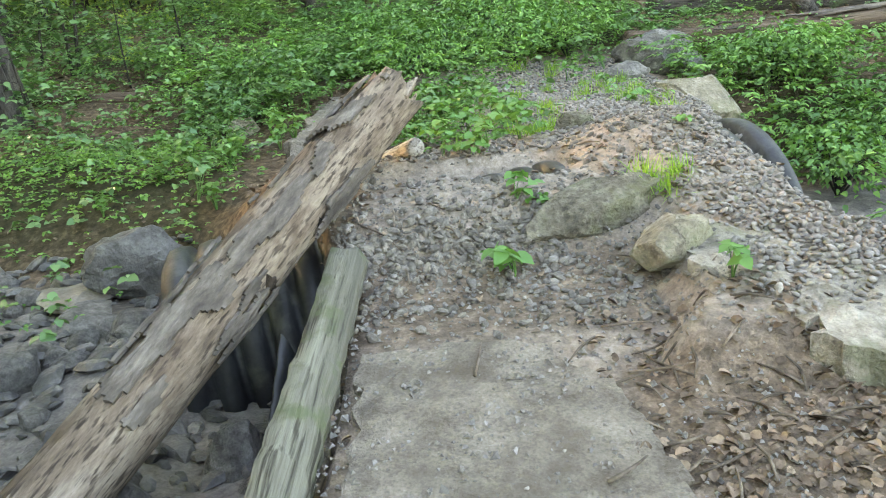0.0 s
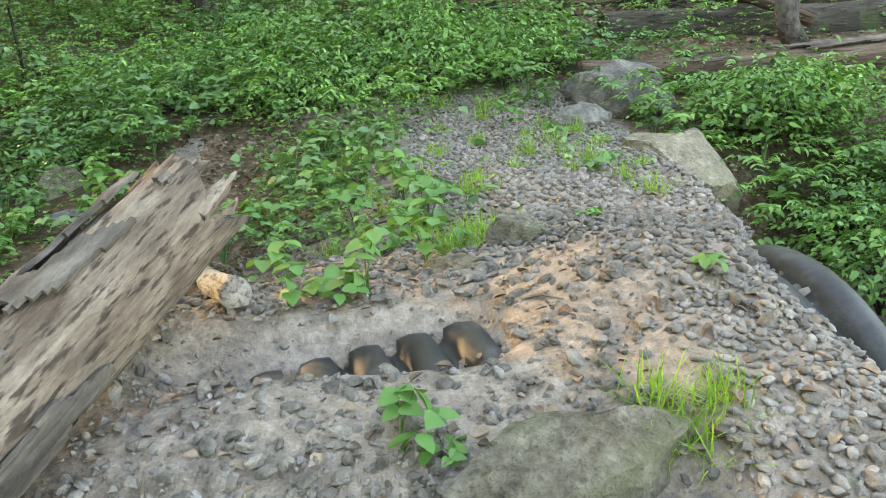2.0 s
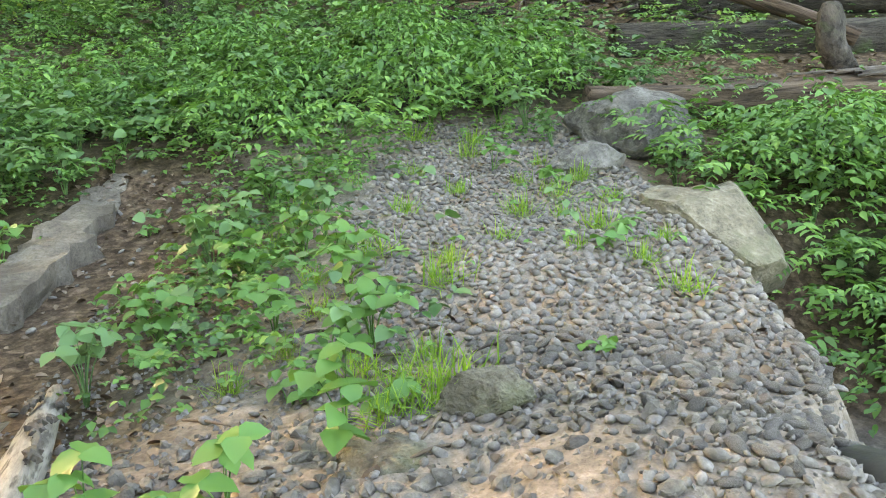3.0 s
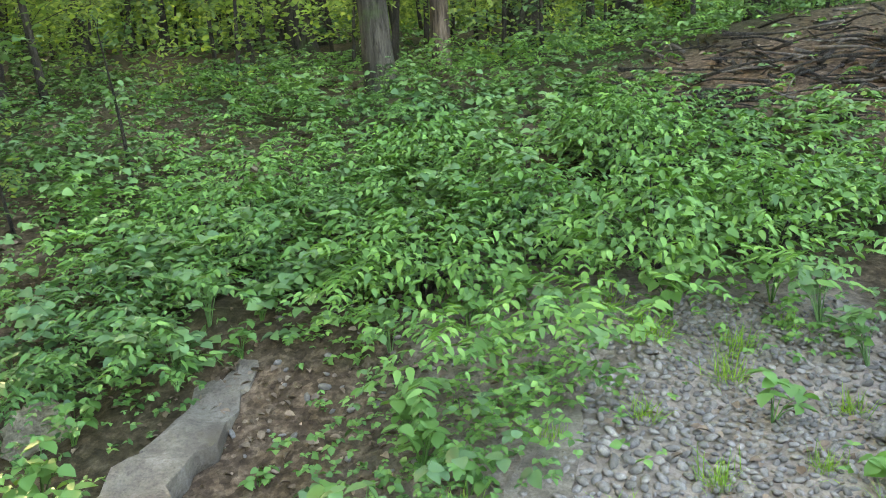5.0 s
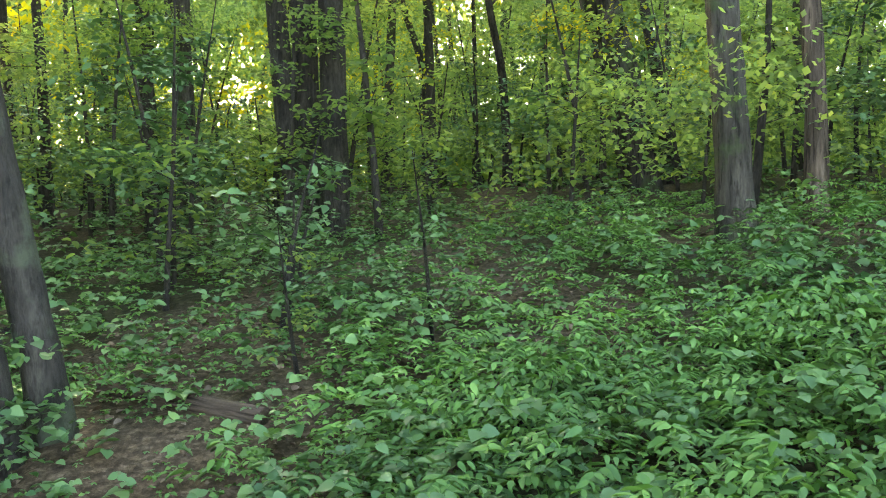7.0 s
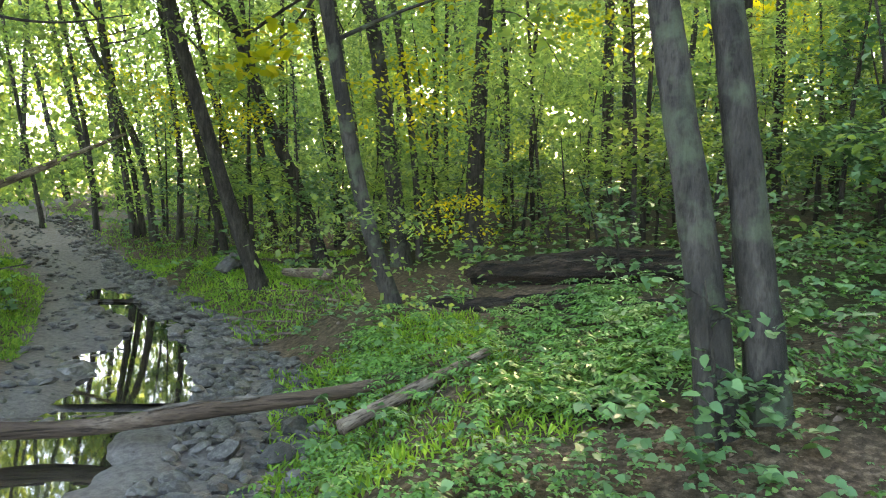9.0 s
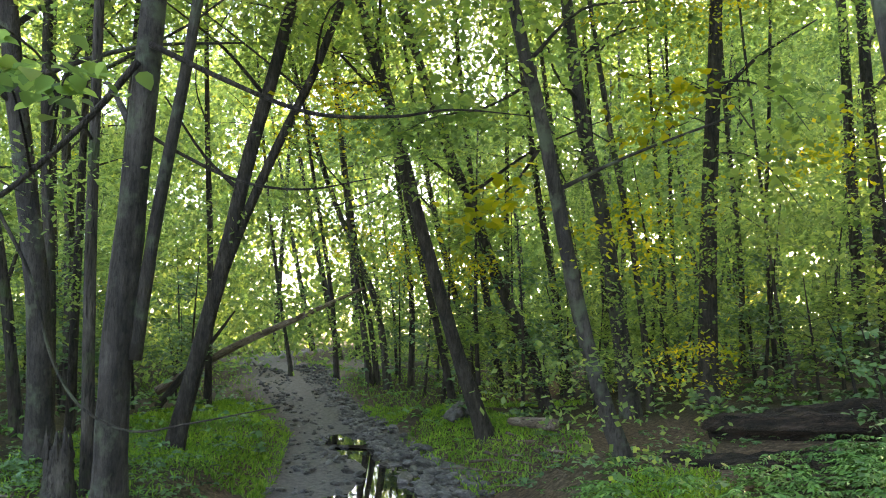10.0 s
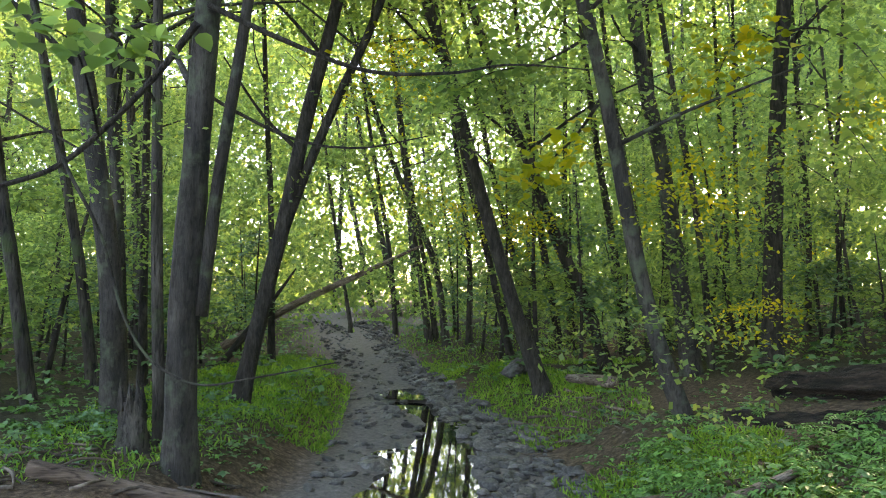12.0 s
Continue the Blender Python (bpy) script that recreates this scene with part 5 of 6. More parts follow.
def build_pipe():
    """Corrugated culvert: ribbed wall, open ends, hollow inside."""
    t = thing("culvert_pipe", (-1.32, 3.80, -0.075), "black corrugated plastic culvert pipe, bare ribs worn", "pipe")
    a, b = Vector((0, 0, 0)), Vector((3.15, 0.535, 0.36))
    ax = (b - a).normalized()
    side = ax.cross(Vector((0, 0, 1))).normalized()
    up = side.cross(ax)
    length, pitch, sides = (b - a).length, 0.15, 48
    rings = []
    for i in range(int(length / pitch)):
        for k, r in ((0.0, 0.54), (0.13, 0.548), (0.2, 0.584), (0.5, 0.592), (0.8, 0.584), (0.87, 0.548)):
            rings.append(((i + k) * pitch, r))
    rings.append((rings[-1][0] + 0.02, 0.53))
    rings += [(d, 0.50) for d, r in (rings[-1], rings[0])]
    verts, faces = [], []
    for d, r in rings:
        for j in range(sides):
            an = 2 * math.pi * j / sides
            verts.append(a + ax * d + (side * math.cos(an) + up * math.sin(an)) * r)
    n = len(rings)
    for i in range(n):
        for j in range(sides):
            k = (j + 1) % sides
            i2 = (i + 1) % n
            faces.append((i * sides + j, i * sides + k, i2 * sides + k, i2 * sides + j))
    part("ribbed_wall", mesh_of("ribbed_wall", verts, faces, MAT_PIPE), t)
    # torn strip of a second pipe by the timber
    t2 = thing("pipe_fragment", (-0.62, 2.25, -0.05), "torn black piece of plastic pipe with a pale edge", "pipe")
    v, f = [], []
    for i in range(9):
        for j in range(7):
            an = -0.7 + 1.6 * j / 6
            r = 0.16 + 0.012 * math.cos(i * math.pi)
            v.append((-0.10 + 0.02 * i * 0.3 + r * math.cos(an) * 0.6, 0.04 * i + 0.1, 0.05 + 0.042 * i + r * math.sin(an)))
    for i in range(8):
        for j in range(6):
            f.append((i * 7 + j, i * 7 + j + 1, i * 7 + j + 8, i * 7 + j + 7))
    me = mesh_of("shell", v, f, MAT_PIPE)
    ob = part("shell", me, t2)
    sol = ob.modifiers.new("thick", "SOLIDIFY")
    sol.thickness = 0.012


build_pipe()


def bark_patch(line, rad, seed, a0, a1, l0, l1, thr, flat, lift=0.012):
    """Scraps of bark that still cling to a log: a raised skin with ragged holes."""
    n, m = 90, 26
    pts = curve_points(line, 12)
    tang = (pts[-1] - pts[0]) / np.linalg.norm(pts[-1] - pts[0])
    side = np.cross(tang, flat)
    side /= np.linalg.norm(side)
    up = np.cross(side, tang)
    keep, verts, faces = {}, [], []
    val = {}
    for i in range(n + 1):
        for j in range(m + 1):
            l, an = l0 + (l1 - l0) * i / n, a0 + (a1 - a0) * j / m
            k = noise.noise((l * 9 + seed, an * 1.6, 0.3)) + 0.6 * noise.noise((l * 26, an * 4, seed)) - 0.8 * abs(2 * j / m - 1) ** 4 - 0.8 * abs(2 * i / n - 1) ** 6
            val[i, j] = k
            c = np.array([np.interp(l, np.linspace(0, 1, len(pts)), pts[:, q]) for q in range(3)])
            r = np.interp(l, np.linspace(0, 1, len(rad)), rad) * 1.02 + lift + 0.010 * noise.noise((l * 30, an * 9, 5))
            verts.append(c + r * (math.cos(an) * side + math.sin(an) * up))
    for i in range(n):
        for j in range(m):
            if min(val[i, j], val[i + 1, j], val[i, j + 1], val[i + 1, j + 1]) > thr:
                faces.append((i * (m + 1) + j, i * (m + 1) + j + 1, (i + 1) * (m + 1) + j + 1, (i + 1) * (m + 1) + j))
    used = sorted({q for f in faces for q in f})
    idx = {q: k for k, q in enumerate(used)}
    return [verts[q] for q in used], [tuple(idx[q] for q in f) for f in faces]


def loose_pieces(verts, faces, least):
    """The separate pieces of a skin, each with its own vertices; crumbs of few faces are left out."""
    root = list(range(len(verts)))

    def find(i):
        while root[i] != i:
            root[i] = root[root[i]]
            i = root[i]
        return i
    for face in faces:
        for q in face[1:]:
            root[find(q)] = find(face[0])
    groups = {}
    for face in faces:
        groups.setdefault(find(face[0]), []).append(face)
    out = []
    for group in groups.values():
        if len(group) >= least:
            used = sorted({q for face in group for q in face})
            at = {q: k for k, q in enumerate(used)}
            out.append(([verts[q] for q in used], [tuple(at[q] for q in face) for face in group]))
    return out


def log(name, pts, radii, label, mat, seed, bark=(), knots=(), jagged=0.0, sides=16, category="log", rough=0.07):
    at = Vector(pts[0])
    t = thing(name, at, label, category)
    turn = (Vector(pts[-1]) - at).to_track_quat("Z", "Y")
    t.rotation_mode, t.rotation_quaternion = "QUATERNION", turn
    p = [np.array(turn.inverted() @ (Vector(q) - at)) for q in pts]
    flat = np.array(turn.inverted() @ Vector((0, 0, 1)))
    v, f = tube(p, radii, sides, rough, seed, 10, jagged=jagged)
    wood = part("wood", mesh_of("wood", v, f, mat), t)
    for k, (a0, a1, l0, l1, thr) in enumerate(bark):
        v, f = bark_patch(p, radii, seed + k * 7.3, a0, a1, l0, l1, thr, flat)
        for piece_v, piece_f in loose_pieces(v, f, 8):
            ob = part("bark", mesh_of("bark", piece_v, piece_f, MAT_BARK_SCRAP, False), wood, "flaking grey bark")
            s = ob.modifiers.new("thick", "SOLIDIFY")
            s.thickness = 0.014
    if jagged > 0.06:
        tip, way = p[-1], (p[-1] - p[-2]) / np.linalg.norm(p[-1] - p[-2])
        srng = np.random.default_rng(seed)
        for k in range(9):
            a = 2 * math.pi * k / 9 + srng.uniform(-0.2, 0.2)
            o = np.array([math.cos(a), math.sin(a), 0]) * radii[-1] * srng.uniform(0.55, 0.95)
            ln = srng.uniform(0.4, 1.6) * jagged
            v, f = tube([tip + o - way * 0.12, tip + o * 0.98 + way * ln * 0.4, tip + o * 0.9 + way * ln], [radii[-1] * 0.28, radii[-1] * 0.2, 0.006], 5, 0.25, seed + k, 3)
            part("splinter", mesh_of("splinter", v, f, mat, False), wood)
    for l, an in knots:
        pc = curve_points(p, 12)
        c = np.array([np.interp(l, np.linspace(0, 1, len(pc)), pc[:, q]) for q in range(3)])
        tang = pc[-1] - pc[0]
        tang /= np.linalg.norm(tang)
        side = np.cross(tang, flat)
        side /= np.linalg.norm(side)
        d = math.cos(an) * side + math.sin(an) * np.cross(side, tang)
        r = float(np.interp(l, np.linspace(0, 1, len(radii)), radii))
        v, f = tube([c + d * r * 0.7, c + d * (r * 1.08)], [0.045, 0.034], 9, 0.2, seed, 3)
        part("knot", mesh_of("knot", v, f, MAT_ROT), wood, "dark knot hole")
    return t


log("fallen_log", [(-2.15, 0.25, -0.60), (-1.21, 2.23, 0.22), (-0.69, 3.35, 0.70), (-0.20, 4.34, 1.13)], [0.115, 0.13, 0.15, 0.155],
    "barkless fallen trunk with splintered end, propped on the culvert", MAT_DEADWOOD, 3,
    bark=((0.2, 2.3, 0.36, 0.56, -0.2), (0.5, 2.5, 0.50, 0.80, -0.05), (0.8, 2.9, 0.80, 1.0, -0.1), (-0.6, 0.6, 0.45, 0.9, 0.2)), knots=((0.79, -0.25), (0.69, -0.35), (0.58, -0.1)), jagged=0.10, sides=20, rough=0.06)
log("timber_post", [(-0.60, 1.1, 0.0), (-0.52, 1.94, 0.27), (-0.46, 2.55, 0.41), (-0.40, 3.20, 0.58)], [0.10, 0.095, 0.09, 0.085],
    "grey mossy split timber lying along the slab edge", MAT_BEAM, 9, jagged=0.055, sides=9, rough=0.10, category="timber")
log("driftwood_piece", [(-0.10, 4.36, lies(-0.10, 4.36) + 0.07), (-0.29, 4.95, lies(-0.29, 4.95) + 0.065), (-0.48, 5.6, lies(-0.48, 5.6) + 0.04)], [0.05, 0.055, 0.032],
    "short bleached branch with a dark rotten end", MAT_BLEACHED, 13, bark=((0.3, 2.8, 0.2, 0.95, 0.1),), jagged=0.04, sides=10, category="branch")
log("fallen_tree", [(2.05, 8.35, 1.17), (2.75, 8.52, 1.10), (3.6, 8.60, 1.08), (5.0, 8.75, 1.13), (7.2, 9.1, 1.25)], [0.07, 0.125, 0.14, 0.145, 0.15],
    "brown decaying fallen trunk lying across a boulder", MAT_LOG, 17, bark=((0.4, 2.8, 0.1, 0.9, 0.12),), jagged=0.05)
log("broken_limb", [(4.6, 9.9, 1.65), (4.35, 9.45, 1.60), (4.2, 9.15, 1.40), (4.25, 9.0, 1.20)], [0.08, 0.10, 0.11, 0.10], "bent broken limb with a torn orange end", MAT_BARK, 19, jagged=0.08)
log("fallen_tree", [(2.9, 10.6, 1.42), (4.2, 10.6, 1.38), (5.6, 10.7, 1.36), (8.0, 11.2, 1.4)], [0.17, 0.2, 0.21, 0.22], "big grey fallen trunk among the brush", MAT_BARK, 21, jagged=0.05)
log("fallen_tree", [(3.4, 11.8, 1.75), (5.2, 11.7, 1.78), (7.0, 11.6, 1.75), (9, 11.5, 1.75)], [0.15, 0.17, 0.18, 0.18], "dark fallen trunk behind the others", MAT_DARK_BARK, 23)
log("leaning_limb", [(3.9, 10.9, 1.9), (4.5, 10.4, 1.65), (5.0, 10.1, 1.4)], [0.06, 0.07, 0.08], "broken branch leaning on the trunks", MAT_LOG, 25, sides=9, category="branch")


def rock(at, size, turn, label, mat, seed, flat=0.75, angular=5, tilt=(0, 0), name="rock", group=""):
    me = stone_mesh(name, mat, seed, 4, flat, 0.28, angular)
    me.transform(Matrix.Diagonal((*size, 1)))
    ob = new(name, me)
    ob.matrix_world = pose(*at, tilt[0], tilt[1], turn)
    return tagged(ob, label, "rock", group)


rock((0.69, 3.51, 0.615), (0.80, 0.30, 0.38), 24, "long grey-brown rock lying on the rubble", MAT_OLD_ROCK, 3, 0.75, 8, (18, -13))
rock((0.90, 3.10, 0.53), (0.45, 0.38, 0.34), 30, "blocky buff sandstone rock", MAT_SANDSTONE, 5, 0.85, 7)
rock((0.87, 4.84, 0.83), (0.32, 0.22, 0.24), 15, "small brown rock half sunk in gravel", MAT_OLD_ROCK, 6, 0.8, 5)
rock((0.60, 4.66, 0.77), (0.26, 0.24, 0.14), 50, "flat reddish stone in the gravel", MAT_OLD_ROCK, 7, 0.5, 5)
rock((0.36, 4.60, 0.72), (0.15, 0.13, 0.16), 20, "buff stone beside the pipe ribs", MAT_SANDSTONE, 8, 0.8, 4)
rock((2.28, 6.70, 0.56), (1.0, 0.76, 0.98), -22, "large angular sandstone boulder at the causeway edge", MAT_SANDSTONE, 9, 0.85, 7, (0, 12), "boulder")
rock((2.38, 8.15, 0.90), (0.98, 0.72, 0.78), 10, "rounded grey boulder under a fallen trunk", MAT_STONE, 10, 0.8, 3, (0, 8), "boulder")
rock((1.85, 7.55, 0.86), (0.5, 0.34, 0.36), 30, "grey rock among plants", MAT_STONE, 11, 0.7, 4)
rock((1.95, 6.05, 0.68), (0.55, 0.35, 0.24), -50, "flat pale stone at the causeway edge", MAT_SANDSTONE, 12, 0.6, 5)
rock((-1.98, 4.82, 0.24), (0.66, 0.5, 0.56), 20, "large grey-brown boulder on the creek bank", MAT_STONE, 14, 0.85, 4, (0, 0), "boulder")
rock((-2.3, 4.75, 0.04), (0.62, 0.55, 0.26), 60, "broad flat concrete lump by the creek", MAT_CONCRETE, 15, 0.5, 3)
rock((-1.78, 7.7, 0.58), (0.42, 0.34, 0.44), 20, "upright buff rock on the bank", MAT_SANDSTONE, 16, 0.9, 5)
rock((-1.35, 7.0, 0.55), (0.62, 0.42, 0.3), 35, "grey rock half covered by soil", MAT_STONE, 18, 0.7, 4)
rock((-1.55, 6.55, 0.48), (0.4, 0.3, 0.26), 5, "mossy grey rock on the bank", MAT_STONE, 19, 0.7, 4)
rock((-15.9, 3.9, 0.52), (0.75, 0.62, 0.62), 10, "dark boulder on the far creek bank", MAT_WET_STONE, 20, 0.85, 4, (0, 0), "boulder")
rock((-9.15, 3.2, 0.06), (0.62, 0.42, 0.3), 15, "wet dark boulder standing in the pool", MAT_WET_STONE, 21, 0.7, 4, (0, 0), "boulder")


def build_creek_stones():
    rng = np.random.default_rng(43)
    kits = [stone_mesh("creek_stone", MAT_WET_STONE, 600 + k, 2, rng.uniform(0.5, 0.8), 0.25, int(rng.integers(3, 7))) for k in range(8)]
    kits += [stone_mesh("creek_stone", MAT_STONE, 620 + k, 2, rng.uniform(0.6, 0.85), 0.25, int(rng.integers(3, 6))) for k in range(8)]
    n = 0
    while n < 330:
        if n < 130:
            x, y = rng.uniform(-3.4, -0.85), rng.uniform(1.3, 5.4)
        else:
            x, y = rng.uniform(-19, -4.2), 0
            d0 = rng.uniform(0.45, 1.2)
            y = float(np.interp(x, CREEK_X, CREEK_Y) + d0 * np.interp(x, CREEK_X, CREEK_W))
        d, w, bed = creek_side(x, y)
        if abs(d) > w * 1.35 or fill_mask(x, y) > 0.05:
            continue
        if -2.6 < x < -1.6 and 4.4 < y < 5.2:
            continue
        s = 0.10 + 0.22 * rng.uniform(0, 1) ** 2 + (0.05 if n < 130 else 0)
        ob = new("creek_stone", kits[n % 8 + (8 if n < 130 else 0)])
        ob.matrix_world = pose(x, y, lies(x, y) + s * 0.12, rng.normal(0, 12), rng.normal(0, 12), rng.uniform(0, 360)) @ Matrix.Diagonal((s * rng.uniform(0.9, 1.5), s, s * rng.uniform(0.8, 1.1), 1))
        tagged(ob, "damp grey creek stone lying on the muddy bed", "stone", "creek stones")
        n += 1


build_creek_stones()


def pebble_shape(seed):
    """A low rounded pebble of 36 triangles."""
    rng = np.random.default_rng(seed)
    v, f = [], []
    for i, (z, r) in enumerate(((-0.32, 0.28), (0.02, 0.5), (0.30, 0.34))):
        for j in range(6):
            a = 2 * math.pi * (j + 0.5 * (i % 2)) / 6
            k = rng.uniform(0.82, 1.15)
            v.append((math.cos(a) * r * k * 1.2, math.sin(a) * r * k * 0.9, z))
    v += [(0, 0, -0.4), (0, 0, 0.40)]
    for i in range(2):
        for j in range(6):
            k = (j + 1) % 6
            f.append((i * 6 + j, i * 6 + k, (i + 1) * 6 + k, (i + 1) * 6 + j))
    for j in range(6):
        k = (j + 1) % 6
        f.append((k, j, 18))
        f.append((12 + j, 12 + k, 19))
    return np.array(v), f


def on_gravel(x, y):
    f = fill_mask(x, y)
    right = (0.012 + 0.988 * smooth(1.05, 1.3, x)) * smooth(0.8, 1.05, x - 0.12 * (3.5 - y)) * smooth(2.3, 2.7, y) * (1 - smooth(4.4, 4.9, y))
    right = right * (1 - 0.6 * (1 - smooth(1.2, 1.45, x - 0.5 * (3.0 - y))) * (1 - smooth(3.2, 3.4, y)))
    path = smooth(0.25, 0.75, x - 0.08 * (y - 5)) * smooth(4.4, 5.2, y) * (1 - smooth(8.2, 9.0, y))
    front = 0.004 * smooth(3.5, 3.7, y) * (1 - smooth(4.6, 5.0, y))
    foot = 0.014 * smooth(2.7, 2.95, y) * (1 - smooth(3.4, 3.6, y)) * (1 - smooth(0.6, 0.8, x))
    ends = 0.5 * smooth(4.6, 5, y) * (1 - smooth(0.1, 0.3, x))
    return smooth(0.75, 0.98, f) * np.maximum.reduce([right, path, front, foot, ends * 0.02])


def build_pebbles():
    rng = np.random.default_rng(47)
    shapes = [pebble_shape(700 + k) for k in range(6)]
    meshes = [mesh_of("pebble", v, f, MAT_PEBBLE) for v, f in shapes]
    bedding = new("gravel_bed")
    tagged(bedding, "bed of rounded grey pebbles set in the causeway", "gravel", kind="structure")
    n = 80000
    x, y = rng.uniform(-0.9, 2.1, n), rng.uniform(2.3, 8.8, n)
    k = rng.uniform(0, 1, n) < on_gravel(x, y)
    x, y = x[k], y[k]
    s = rng.uniform(0.018, 0.046, len(x)) * (0.75 + 0.4 * lattice(x * 1.5, y * 1.5, 71))
    # leave out those that would run into one another
    cells, take = {}, []
    for i in np.argsort(-s):
        key = (int(x[i] / 0.06), int(y[i] / 0.06))
        near = [q for a in (-1, 0, 1) for b in (-1, 0, 1) for q in cells.get((key[0] + a, key[1] + b), ())]
        if all((x[i] - x[q]) ** 2 + (y[i] - y[q]) ** 2 > (0.46 * (s[i] + s[q])) ** 2 for q in near):
            cells.setdefault(key, []).append(i)
            take.append(i)
    take = np.array(take)
    z = height(x, y) + 0.03 * (lattice(x * 9, y * 9, 8) - 0.5) + 0.018 * ((x > 1.0) & (y < 3.3))
    close = [i for i in take if 3.3 < y[i] < 5.4 and x[i] > 0.5][:300]
    chosen = set(close)
    for i in close:
        ob = new("pebble", meshes[i % 6])
        ob.parent = bedding
        ob.matrix_world = pose(x[i], y[i], z[i] + s[i] * 0.12, rng.normal(0, 20), rng.normal(0, 20), rng.uniform(0, 360)) @ Matrix.Diagonal((s[i] * rng.uniform(0.85, 1.35), s[i] * rng.uniform(0.8, 1.1), s[i] * rng.uniform(0.55, 0.85), 1))
    V, F, o = [], [], 0
    for i in take:
        if i in chosen:
            continue
        v, f = shapes[i % 6]
        m = np.array((pose(x[i], y[i], z[i] + s[i] * 0.12, rng.normal(0, 20), rng.normal(0, 20), rng.uniform(0, 360)) @ Matrix.Diagonal((s[i] * rng.uniform(0.85, 1.35), s[i] * rng.uniform(0.8, 1.1), s[i] * rng.uniform(0.55, 0.85), 1))))
        V.append(v @ m[:3, :3].T + m[:3, 3])
        F += [tuple(q + o for q in g) for g in f]
        o += len(v)
    ob = new("pebbles", mesh_of("pebbles", np.concatenate(V), F, MAT_PEBBLE))
    ob.parent = bedding
    tagged(ob, "rounded grey pebbles", kind="stuff")


build_pebbles()


def build_rubble():
    """Broken lumps and crumbs that make up the ragged step below the culvert."""
    rng = np.random.default_rng(67)
    shapes = [pebble_shape(770 + k) for k in range(8)]
    V, F, o = [], [], 0
    for i in range(4600):
        if i < 1500:
            x, y = rng.uniform(-0.48, 0.55), 3.42 + rng.normal(0, 0.10)
        else:
            x, y = rng.uniform(-0.5, 1.5), rng.uniform(2.75, 5.0)
        if float(fill_mask(x, y)) < 0.4 or 3.98 < y < 4.36 and -0.3 < x < 0.7:
            continue
        s = 0.010 + 0.045 * rng.uniform() ** 4
        v, f = shapes[i % 8]
        m = np.array(pose(x, y, lies(x, y) + s * 0.15, rng.normal(0, 30), rng.normal(0, 30), rng.uniform(0, 360)) @ Matrix.Diagonal((s * 1.2, s, s * 0.8, 1)))
        V.append(v @ m[:3, :3].T + m[:3, 3])
        F += [tuple(q + o for q in g) for g in f]
        o += len(v)
    tagged(new("rubble", mesh_of("rubble", np.concatenate(V), F, MAT_RUBBLE, False)), "crumbled grey concrete rubble on the causeway", "rubble", kind="stuff")


build_rubble()


def build_creek_gravel():
    """Small stones and shingle along the whole bed."""
    rng = np.random.default_rng(61)
    shapes = [pebble_shape(740 + k) for k in range(6)]
    V, F, o, n = [], [], 0, 0
    while n < 4000:
        x = rng.uniform(-3.6, -0.7) if n < 900 else rng.uniform(-26, -4.0)
        if n < 900:
            y = rng.uniform(1.2, 5.3)
        else:
            y = float(np.interp(x, CREEK_X, CREEK_Y) + np.interp(x, CREEK_X, CREEK_W) * (rng.uniform(0.4, 1.25) if rng.uniform() < 0.8 else rng.uniform(-1, 0)))
        if fill_mask(x, y) > 0.05:
            continue
        s = 0.04 + 0.13 * rng.uniform() ** 2
        v, f = shapes[n % 6]
        m = np.array(pose(x, y, lies(x, y) + s * 0.1, rng.normal(0, 15), rng.normal(0, 15), rng.uniform(0, 360)) @ Matrix.Diagonal((s * 1.2, s, s * 0.7, 1)))
        V.append(v @ m[:3, :3].T + m[:3, 3])
        F += [tuple(q + o for q in g) for g in f]
        o += len(v)
        n += 1
    tagged(new("creek_gravel", mesh_of("creek_gravel", np.concatenate(V), F, MAT_WET_STONE, False)), "dark damp shingle along the creek bed", "gravel", kind="stuff")


build_creek_gravel()


